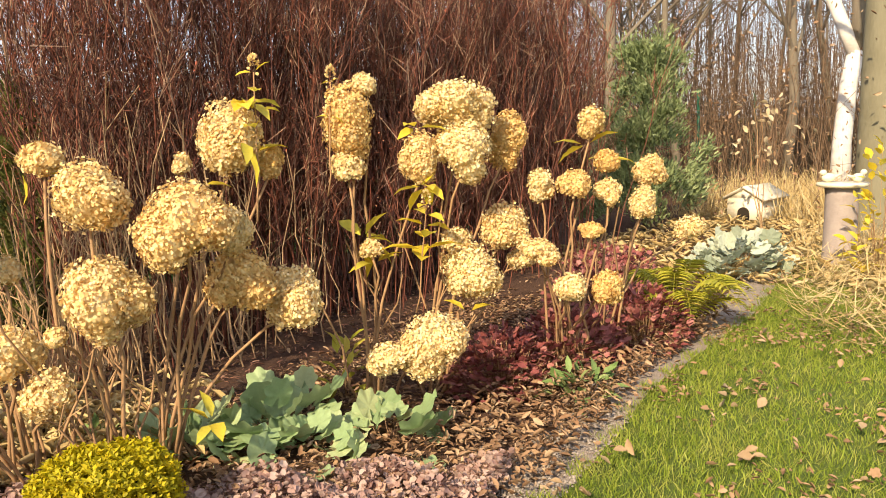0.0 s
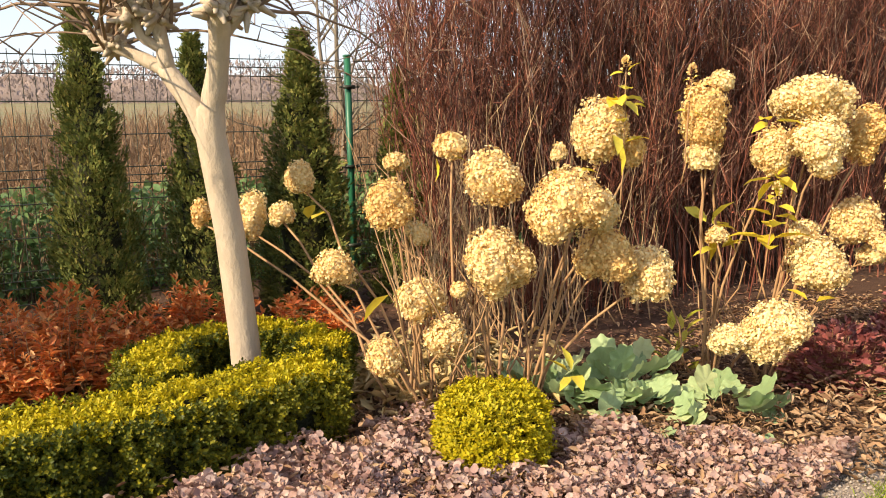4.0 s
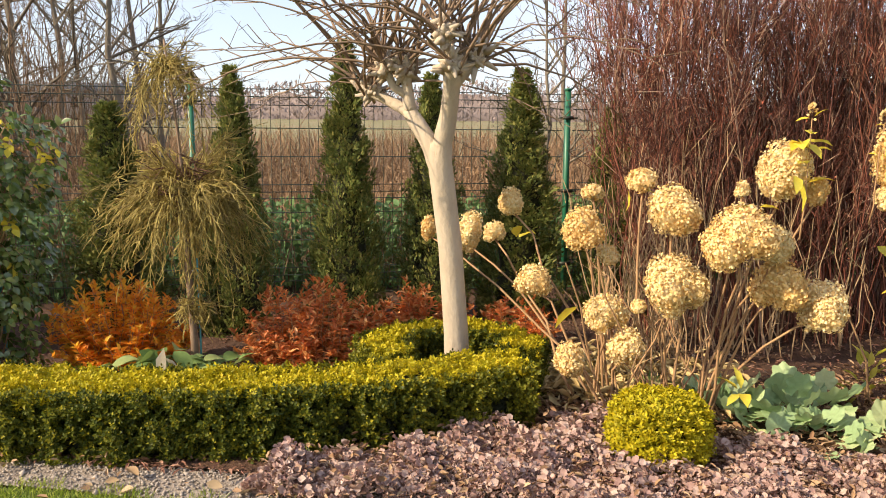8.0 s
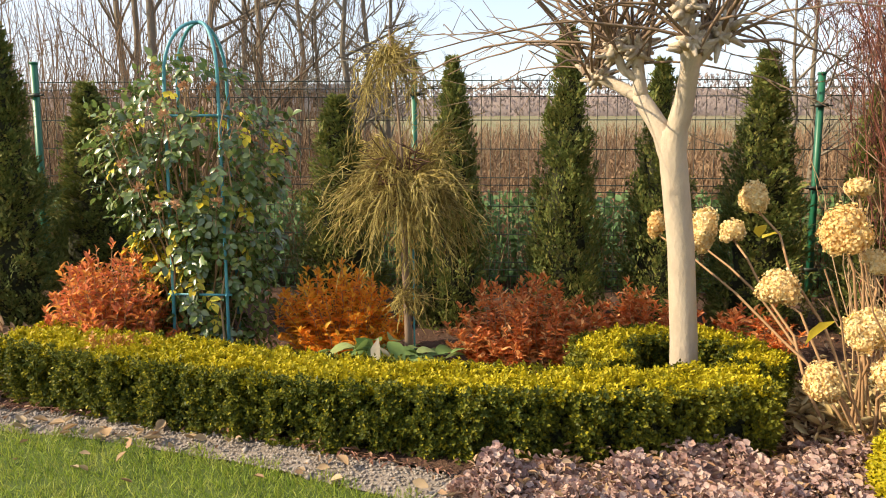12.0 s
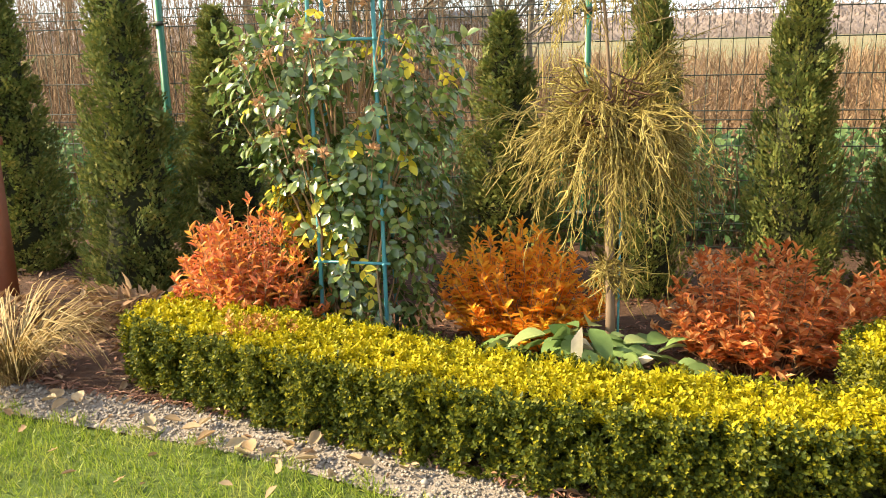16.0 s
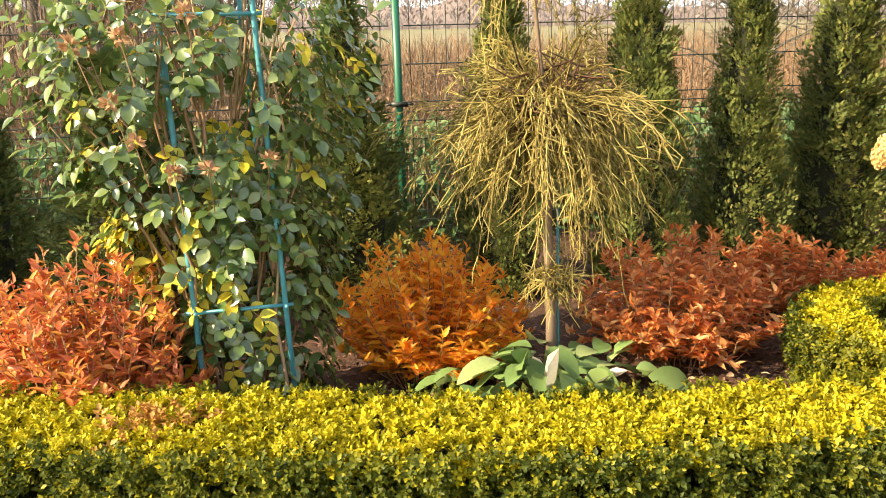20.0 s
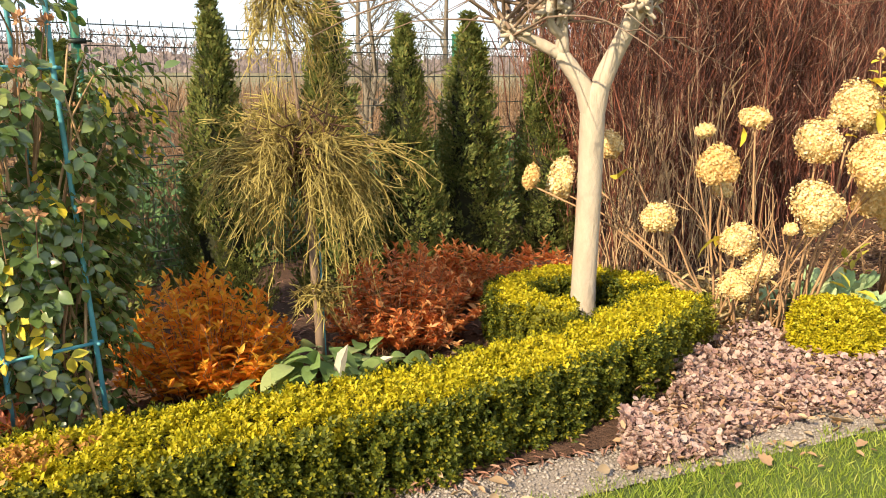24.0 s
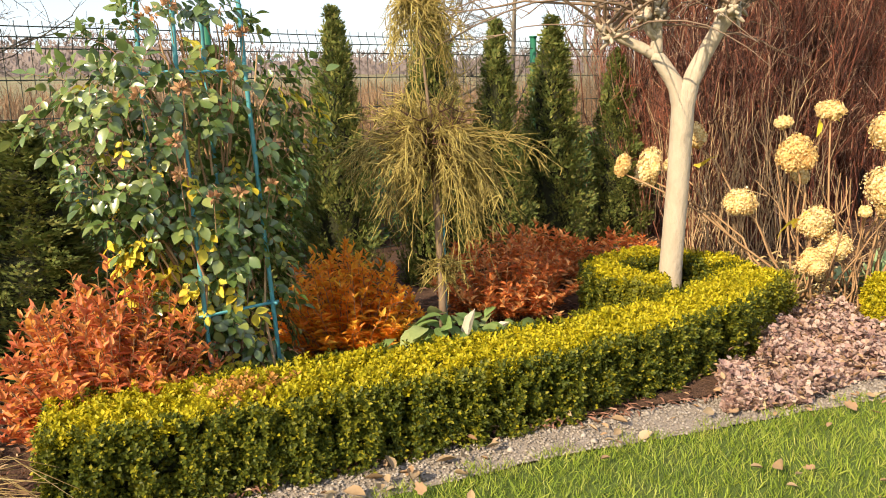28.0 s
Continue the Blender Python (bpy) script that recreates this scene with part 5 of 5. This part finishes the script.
TANGLE = bare_tree(4.2, .05, 33, 4, .7)
for n, (x, y, s) in enumerate([(-1.15, 3.2, 1.0), (-.75, 4.2, .95), (-2.1, 3.4, 1.1), (-3.0, 4.2, 1.2), (3.15, 1.5, .66), (3.6, 2.4, .8), (4.4, 1.9, .85)]):
    t = thing("bare_tree", "small leafless tree with fine tangled twigs beyond the fence", "tree", "bare trees", at=(x, y, float(far_height(x, y)) - .03))
    t.scale, t.rotation_euler = (s, s, s), (0, 0, n * 2.3)
    part("trunk", TANGLE[0], None, t)
    part("branch_mass", TANGLE[1], None, t)

birch = thing("birch", "white-barked birch with a leaning second stem", "tree", at=(11.6, -2.62, 0))
g = Geo()
tube(g, [(0, -.05, -.05), (.02, -.05, .8), (.0, -.1, 1.5), (0.03, -.16, 1.9)], [.14, .11, .10, .095], 12)
part("trunk", g, M_BIRCH, birch, smooth=True)
g = Geo()
tube(g, [(.03, -.16, 1.85), (.0, -.02, 2.2), (-.02, .22, 2.8), (-.03, .45, 3.6), (0, .6, 5.0)], [.095, .08, .075, .07, .055], 12)
part("stem", g, M_BIRCH, birch, "white leaning stem", smooth=True)
g = Geo()
tube(g, [(.05, -.18, 1.8), (.06, -.16, 2.6), (.05, -.14, 5.0)], [.085, .08, .06], 10)
part("dark_stem", g, M_GREYBARK, birch, "dark fissured stem", smooth=True)
big = thing("large_tree", "large tree with pale olive-grey smooth bark", "tree", at=(8.75, -3.64, 0))
g = Geo()
tube(g, [(0, 0, -.05), (0, 0, .1), (0, 0, .6), (.0, -.01, 2), (.02, 0, 5.5)], [.27, .23, .19, .18, .14], 16)
part("trunk", g, M_TRUNK, big, smooth=True)
g = Geo()
for s in range(12):
    az = s * 1.7
    a = np.array([0.01, 0, 2.6 + .25 * s])
    e = a + np.array([math.cos(az) * 1.3, math.sin(az) * 1.3, .9])
    tube(g, bent(a, e, .1, .05, 5, q9), np.linspace(.05, .012, 5), 5)
part("branch_mass", g, M_TRUNK, big)

# ---- yellow-leaved shrub by the column, pale seed stalks ----
leaf_clump("yellow_leaf_shrub", "thin shrub with golden yellow autumn leaves", "shrub", (6.92, -4.02), .22, .22, .92, 130, M_YELLOW, (.06, .11), LONG, 120, ratio=(.55, .7))
pale = thing("pale_seed_plant", "tall dry plant with pale papery leaves", "perennial", at=(8.5, -2.75, 0))
g, gl = Geo(), Geo()
for s in range(4):
    tube(g, bent((0, 0, -.02), (r8.normal(0, .12), r8.normal(0, .12), r8.uniform(.9, 1.25)), 0, .02, 6, r8), np.linspace(.005, .002, 6), 4, False)
n = 46
p = np.stack([r8.normal(0, .14, n), r8.normal(0, .14, n), r8.uniform(.72, 1.3, n)], -1)
strew(gl, p, rand_dirs(n, -.3, r8), rand_dirs(n, .2, r8), r8.uniform(.05, .09, n), .7, CURL)
part("stalk_mass", g, M_STALK, pale)
part("papery_leaves", gl, leaf_mat("papery_leaf", [(.55, .40, .20), (.68, .55, .34), (.72, .62, .44)], .7, .3, 5), pale)


# ---- brushwood, dry grass and weeds ----
def blades(geo, n, xr, yr, hr, wid, r, bend=.35, base=0.0, z0=None):
    x, y = r.uniform(*xr, n), r.uniform(*yr, n)
    z = far_height(x, y) - .02 if z0 is None else np.full(n, z0)
    way = np.stack([r.normal(0, bend, n), r.normal(0, bend, n), np.ones(n)], -1)
    strew(geo, np.stack([x, y, z], -1), way, np.stack([r.normal(0, 1, n), r.normal(0, 1, n), np.full(n, .2)], -1), r.uniform(*hr, n), wid, BLADE)


qa = np.random.default_rng(88)
g = Geo()
blades(g, 16000, (-9, 12), (.25, 3.2), (.4, 1.0), .012, qa, .22)
blades(g, 14000, (-12, 16), (3.2, 10), (.5, 1.25), .016, qa, .25)
blades(g, 9000, (-20, 22), (10, 26), (.4, 1.0), .03, qa, .3)
n = 26000
p = np.stack([qa.uniform(-9, 12, n), qa.uniform(.3, 5.0, n), qa.uniform(.15, .95, n)], -1)
strew(g, p, rand_dirs(n, 0, qa), rand_dirs(n, .3, qa), qa.uniform(.02, .055, n), .5, CURL)
single("dry_weeds", g, M_WEED, "tall dry brown weeds behind the fence", "weeds", kind="stuff")
g = Geo()
n = 38000
p = np.stack([qa.uniform(-9, 9, n), qa.uniform(.12, 1.3, n), .68 * qa.random(n) ** 1.3], -1)
strew(g, p, rand_dirs(n, .4, qa), rand_dirs(n, .6, qa), qa.uniform(.04, .09, n), .6, LONG)
single("green_weeds", g, M_GREENWEED, "low green weeds growing through the fence foot", "weeds", kind="stuff")

brush = Geo()
for s in range(4900):
    x, y = (qa.uniform(8.2, 22), qa.uniform(-5.5, 6)) if s < 3400 else (qa.uniform(-12, -1.3), qa.uniform(1.4, 8))
    if (y < .15 and x < 12.5 and s % 6) or y < -2.9 and x < 11 or (8 < x < 9.9 and -3.1 < y < -1.2):
        continue
    h = qa.uniform(.9, 2.4) + (max(0, x - 10) * .5 if x > 0 else 1.4) * qa.random()
    e = np.array([x + qa.normal(0, .35), y + qa.normal(0, .35), h])
    line = bent((x, y, far_height(x, y) - .03), e, 0, .05, 5, qa)
    tube(brush, line, np.linspace(.010, .003, 5) * qa.uniform(.5, 1.1), 3, False)
    for b in range(5):
        a = line[qa.integers(1, 4)]
        tube(brush, [a, a + np.array([qa.normal(0, .3), qa.normal(0, .3), qa.uniform(.05, .6)])], [.003, .0012], 3, False)
single("brushwood", brush, solid_mat("brush_twig", [(.10, .062, .038), (.19, .12, .072), (.31, .215, .135)], .85, 1.5, 0, island=True), "brown leafless brushwood at the wood's edge", "brushwood", kind="stuff")
g = Geo()
n = 4200
p = np.stack([qa.uniform(8, 19, n), qa.uniform(-4.6, 4, n), qa.uniform(.1, 2.4, n)], -1)
strew(g, p, rand_dirs(n, -.2, qa), rand_dirs(n, .3, qa), qa.uniform(.03, .07, n), .6, CURL)
single("clinging_leaves", g, M_DRY, "brown withered leaves left on the brushwood", "leaves", kind="stuff")
g = Geo()
blades(g, 2600, (7.6, 12), (-4.8, -3.1), (.12, .4), .02, qa, .5, z0=-.02)
blades(g, 2600, (9.6, 13), (-3.4, -1.2), (.25, .6), .02, qa, .4, z0=-.02)
a = qa.uniform(0, 2 * math.pi, 2600)
xx, yy = qa.uniform(4.9, 8.5, 2600), qa.uniform(-5.2, -3.6, 2600)
ok = yy < np.interp(xx, [4.9, 5.6, 7, 8.5], [-4.15, -3.85, -3.5, -3.3])
xx, yy, a = xx[ok], yy[ok], a[ok]
strew(g, np.stack([xx, yy, qa.uniform(.01, .16, len(xx))], -1), np.stack([np.cos(a), np.sin(a), qa.normal(.15, .3, len(xx))], -1), np.array([[0, 0, 1.0]]) + qa.normal(0, .4, (len(xx), 3)), qa.uniform(.12, .34, len(xx)), .022, BLADE)
n = 1500
p, way, up = lying(n, qa.normal(2.05, .28, n), qa.normal(-2.32, .22, n), qa.uniform(.012, .10, n), .4, qa)
strew(g, p, way, up, qa.uniform(.03, .10, n), qa.uniform(.08, .5, n), CURL)
n = 5200
xx, yy = qa.uniform(6.2, 11.5, n), qa.uniform(-4.3, -1.6, n)
p, way, up = lying(n, xx, yy, qa.uniform(.012, .06, n), .3, qa)
strew(g, p, way, up, qa.uniform(.04, .14, n), qa.uniform(.08, .5, n), CURL)
single("dry_grass", g, M_STRAW, "long tan dry grass fallen over the lawn edge", "grass", kind="stuff")

tuft = thing("ornamental_grass", "arching tan ornamental grass tuft at the hedge end", "grass", at=(-2.02, -2.42, 0))
tuft.scale = (1.5, 1.5, 1.05)
g = Geo()
for s in range(330):
    az, L = qa.uniform(0, 2 * math.pi), qa.uniform(.18, .42)
    d = np.array([math.cos(az), math.sin(az), 0])
    t = np.linspace(0, 1, 5)
    line = d[None] * (t * L * .8)[:, None] + np.array([0, 0, 1.0])[None] * (np.sin(t * qa.uniform(1.6, 2.7)) * L * .7)[:, None] + qa.normal(0, .015, 3) * np.array([1, 1, 0])
    tube(g, line, [.0022, .002, .0018, .0014, .0006], 3, False)
part("blade_mass", g, leaf_mat("tan_blade", [(.22, .13, .05), (.36, .24, .09), (.50, .36, .15), (.58, .45, .22)], .6, .25, 5), tuft)
g = Geo()
box(g, (-.045, -.045, -.03), (.045, .045, .80))
box(g, (-.06, -.06, .80), (.06, .06, .84))
single("wooden_post", g, M_RUSTY, "red-brown wooden post beside the thujas", "post", at=(-2.80, -1.55, 0))

# ---- far distance ----
g = Geo()
n = 26000
x = qa.uniform(-150, 170, n)
y = qa.uniform(76, 96, n)
hh = 3.5 + .8 * np.sin(x * .07) + .5 * np.sin(x * .19 + 2) + .3 * np.sin(x * .61)
strew(g, np.stack([x, y, far_height(x, y) - .3 + hh * qa.uniform(0, 1, n) ** .8], -1), np.stack([qa.normal(0, .6, n), qa.normal(0, .3, n), np.ones(n)], -1), np.stack([qa.normal(0, 1, n), np.ones(n), np.zeros(n)], -1), qa.uniform(.25, .8, n), qa.uniform(.3, .8, n), SPRAY)
xs = np.linspace(-190, 210, 420)
top = 2.9 + .7 * np.sin(xs * .07) + .45 * np.sin(xs * .19 + 2) + .25 * np.sin(xs * .61) + qa.normal(0, .18, 420) + 3.7
ridge = np.stack([np.stack([xs, np.full(420, 97.0), np.full(420, 3.0)], -1), np.stack([xs, np.full(420, 96.0), top], -1), np.stack([xs, np.full(420, 99.0), np.full(420, 3.0)], -1)], 1)
ri = np.arange(419)[:, None] * 3 + np.arange(2)[None]
g.add(ridge, np.stack([ri, ri + 3, ri + 4, ri + 1], -1).reshape(-1, 4))
single("far_trees", g, leaf_mat("far_wood", [(.21, .165, .15), (.26, .205, .19), (.31, .255, .235)], .95, 0, .05), "distant brown row of trees on the skyline", "trees", kind="stuff")
w, d, h = 17, 8, 2.3
hs = thing("far_house", "distant long low grey building", "building", at=(-20, 74, float(far_height(-20, 74)) - .03))
g = Geo()
box(g, (-w / 2, -d / 2, 0), (w / 2, d / 2, h))
part("wall", g, M_STONEGREY, hs)
g = Geo()
g.add([(-w / 2 - .4, -d / 2 - .4, h + .02), (w / 2 + .4, -d / 2 - .4, h + .02), (w / 2 + .4, d / 2 + .4, h + .02), (-w / 2 - .4, d / 2 + .4, h + .02), (-w / 2 - .4, 0, h + 1.1), (w / 2 + .4, 0, h + 1.1)], [(0, 1, 5, 4), (2, 3, 4, 5)], [(1, 2, 5), (3, 0, 4)], [(3, 2, 1, 0)])
part("roof", g, solid_mat("grey_roof", [(.16, .17, .18), (.24, .25, .26)], .8, 2, .2), hs, "dark grey roof")
for wx in np.linspace(-w * .36, w * .36, 5):
    g = Geo()
    box(g, (wx - .5, -d / 2 - .06, h * .4), (wx + .5, -d / 2 + .05, h * .8))
    part("window", g, M_DARK, hs)

# ---- lawn grass, fallen leaves, pebbles, litter ----
qb = np.random.default_rng(99)
g = Geo()


def turf(n, x0, x1, deep):
    x = qb.uniform(x0, x1, n)
    y = edge_y(x) + .035 * np.sin(23 * x) + .02 * np.sin(61 * x) - deep * qb.random(n) ** 1.25 + qb.exponential(.012, n)
    way = np.stack([qb.normal(0, .55, n), qb.normal(0, .55, n), np.ones(n)], -1)
    strew(g, np.stack([x, y, np.full(n, -.004)], -1), way, rand_dirs(n, 0, qb), qb.uniform(.016, .050, n), qb.uniform(.05, .10, n), BLADE)


turf(62000, -2.8, 2.2, 1.25)
turf(66000, 2.2, 6.6, 1.5)
turf(9000, 6.6, 9.5, 1.2)
n = 60000                                        # thinner, coarser grass over the rest of the lawn
x = qb.uniform(-6.5, 8.5, n)
y = edge_y(x) - np.where((x > -2.8) & (x < 6.6), .9, 0.02) - 3.6 * qb.random(n)
strew(g, np.stack([x, y, np.full(n, -.004)], -1), np.stack([qb.normal(0, .5, n), qb.normal(0, .5, n), np.ones(n)], -1), rand_dirs(n, 0, qb), qb.uniform(.03, .08, n), qb.uniform(.06, .13, n), BLADE)
single("grass", g, M_GRASS, "short green lawn grass", "grass", kind="stuff")

SHAPES = []
for s in range(10):
    gl = Geo()
    p, way, up = lying(1, 0, 0, .012, .25, qb)
    strew(gl, p, way, up + np.array([[0, 0, .5]]), .05, qb.uniform(.4, .8), CURL if s % 3 else LOBED)
    SHAPES.append(gl.mesh("fallen_leaf", M_DRY))
fall = thing("fallen_leaves", "curled brown and tan fallen leaves on the lawn", "leaves")
for s in range(290):
    x = qb.uniform(2.7, 7.0) if s < 185 else qb.uniform(-2.3, 1.9) if s < 245 else qb.uniform(.5, 2.0)
    y = edge_y(x) - (1.5 if s < 185 else .9 if s < 245 else .22) * qb.random() ** 1.4 + .05
    ob = part("fallen_leaf", SHAPES[s % 10], None, fall)
    ob.location, ob.rotation_euler = (x, y, .025), (qb.normal(0, .25), qb.normal(0, .25), qb.uniform(0, 6.28))
    k2 = qb.uniform(.35, .95)
    ob.scale = (k2, k2, k2)

CUPPED = blade_shape((0, .12, .32, .58, .82, 1), (0, .2, .40, .42, .22, 0), .55, -.25)
PALE_LEAF = []
for s in range(6):
    gl = Geo()
    p, way, up = lying(1, 0, 0, .008, .2, qb)
    strew(gl, p, way, up + np.array([[0, 0, .6]]), .06, qb.uniform(.55, .8), CUPPED)
    PALE_LEAF.append(gl.mesh("fallen_leaf", M_PALELEAF, True))
edging = thing("hedge_foot_leaves", "large pale curled fallen leaves along the hedge foot", "leaves")
for s in range(52):
    x = qb.uniform(-1.75, -.35) if s < 32 else qb.uniform(-.3, 1.3)
    ob = part("fallen_leaf", PALE_LEAF[s % 6], None, edging)
    ob.location, ob.rotation_euler = (x, edge_y(x) + qb.uniform(-.03, .12), .022), (qb.normal(0, .25), qb.normal(0, .25), qb.uniform(0, 6.28))
    ob.scale = (qb.uniform(.5, 1.15),) * 3

drifts = thing("leaf_drifts", "small heaps of curled tan leaves lying on the lawn", "leaves")
for s in range(34):
    hx = qb.uniform(2.7, 6.2) if s < 24 else qb.uniform(-2.0, 1.6)
    hy = edge_y(hx) - .06 - (1.35 if s < 24 else .7) * qb.random()
    for s2 in range(qb.integers(3, 7)):
        ob = part("fallen_leaf", PALE_LEAF[(s + s2) % 6], None, drifts)
        ob.location = (hx + qb.normal(0, .045), hy + qb.normal(0, .03), .028 + .008 * s2)
        ob.rotation_euler, ob.scale = (qb.normal(0, .4), qb.normal(0, .4), qb.uniform(0, 6.28)), (qb.uniform(.4, .95),) * 3

g = Geo()
n = 7000
x = qb.uniform(2.3, 7.6, n)
y = edge_y(x) - 1.7 * qb.random(n) ** 1.4 + .05
near = drift(x * 3.1, y * 3.1 + 40) + .6 * drift(x * 9, y * 9 + 80) + qb.normal(0, .3, n) > .55
x, y = x[near], y[near]
n = len(x)
p, way, up = lying(n, x, y, qb.uniform(.015, .045, n), .4, qb)
strew(g, p, way, up, qb.uniform(.012, .036, n), qb.uniform(.3, .8, n), CURL)
single("small_fallen_leaves", g, M_DRY, "small brown leaf scraps in the lawn", "leaves", kind="stuff")
g = Geo()
n = 13000
x = np.where(qb.random(n) < .75, qb.uniform(1.55, 5.0, n), qb.uniform(-2.4, 8, n))
y = np.where(qb.random(n) < .9, edge_y(x) + .06 + 1.5 * qb.random(n) ** .9, -2.2 + 1.4 * qb.random(n))
p, way, up = lying(n, x, y, qb.uniform(.012, .05, n), .28, qb)
strew(g, p, way, up, qb.uniform(.010, .044, n), qb.uniform(.18, .75, n), CURL)
n = 900
x = qb.uniform(.5, 2.9, n)
p, way, up = lying(n, x, edge_y(x) + .05 + (np.interp(x, UX, UY) - edge_y(x)) * qb.random(n), qb.uniform(.03, .10, n), .4, qb)
strew(g, p, way, up, qb.uniform(.015, .04, n), qb.uniform(.4, .8, n), CURL)
n = 520
p, way, up = lying(n, qb.uniform(-3.2, -1.2, n), qb.uniform(-2.45, -1.0, n), qb.uniform(.012, .05, n), .4, qb)
strew(g, p, way, up, qb.uniform(.02, .06, n), qb.uniform(.3, .7, n), CURL)
n = 2600
x = qb.uniform(2.9, 5.2, n)
p, way, up = lying(n, x, edge_y(x) + .08 + .5 * qb.random(n) ** 1.3, qb.uniform(.012, .11, n), .5, qb)
strew(g, p, way, up, qb.uniform(.018, .05, n), qb.uniform(.2, .6, n), CURL)
single("leaf_litter", g, M_DRY, "brown leaf litter over the mulched bed", "leaves", kind="stuff")
g = Geo()
n = 8000
p, way, up = lying(n, qb.uniform(-3.2, 5.0, n), qb.uniform(-3.4, -.3, n), qb.uniform(.012, .03, n), .12, qb)
p[:, 1] = np.maximum(p[:, 1], edge_y(p[:, 0]) + .22)
strew(g, p, way, up, qb.uniform(.018, .06, n), qb.uniform(.12, .3, n), LONG)
single("bark_chips", g, leaf_mat("bark_chip", [(.10, .045, .03), (.20, .09, .055), (.30, .15, .10), (.36, .22, .15)], .9, 0, 3.0), "red-brown bark chips on the bed", "mulch", kind="stuff")
g = Geo()
n = 9000
x = qb.uniform(-2.6, 3.6, n)
y = edge_y(x) + qb.uniform(-.01, .25, n)
d = qb.uniform(.003, .008, n) * np.where(qb.random(n) < .02, 2.2, 1)
oct_v = np.array([(1, 0, 0), (0, 1, 0), (-1, 0, 0), (0, -1, 0), (0, 0, .7), (0, 0, -.7)])
oct_f = np.array([(0, 1, 4), (1, 2, 4), (2, 3, 4), (3, 0, 4), (1, 0, 5), (2, 1, 5), (3, 2, 5), (0, 3, 5)])
v = np.stack([x, y, np.full(n, .008)], -1)[:, None, :] + oct_v[None] * d[:, None, None] * qb.uniform(.7, 1.3, (n, 6, 1))
g.add(v, (oct_f[None] + (np.arange(n) * 6)[:, None, None]).reshape(-1, 3))
single("pebbles", g, M_STONE, "small pale pebbles of the gravel strip", "gravel", kind="stuff")

g = Geo()
n = 60
p = np.stack([qb.normal(-1.02, .07, n), qb.normal(-2.42, .05, n), qb.uniform(HEDGE_H - .035, HEDGE_H, n)], -1)
shoots(g, p, np.stack([qb.normal(0, .4, n), qb.normal(0, .4, n), np.ones(n)], -1), qb.uniform(.024, .04, n), qb)
tagged(part("dead_leaves", g, leaf_mat("dead_box_leaf", [(.35, .14, .03), (.50, .24, .05), (.58, .34, .1)], .6, .2, 4), hedge, "brown dead leaves"), kind="stuff")
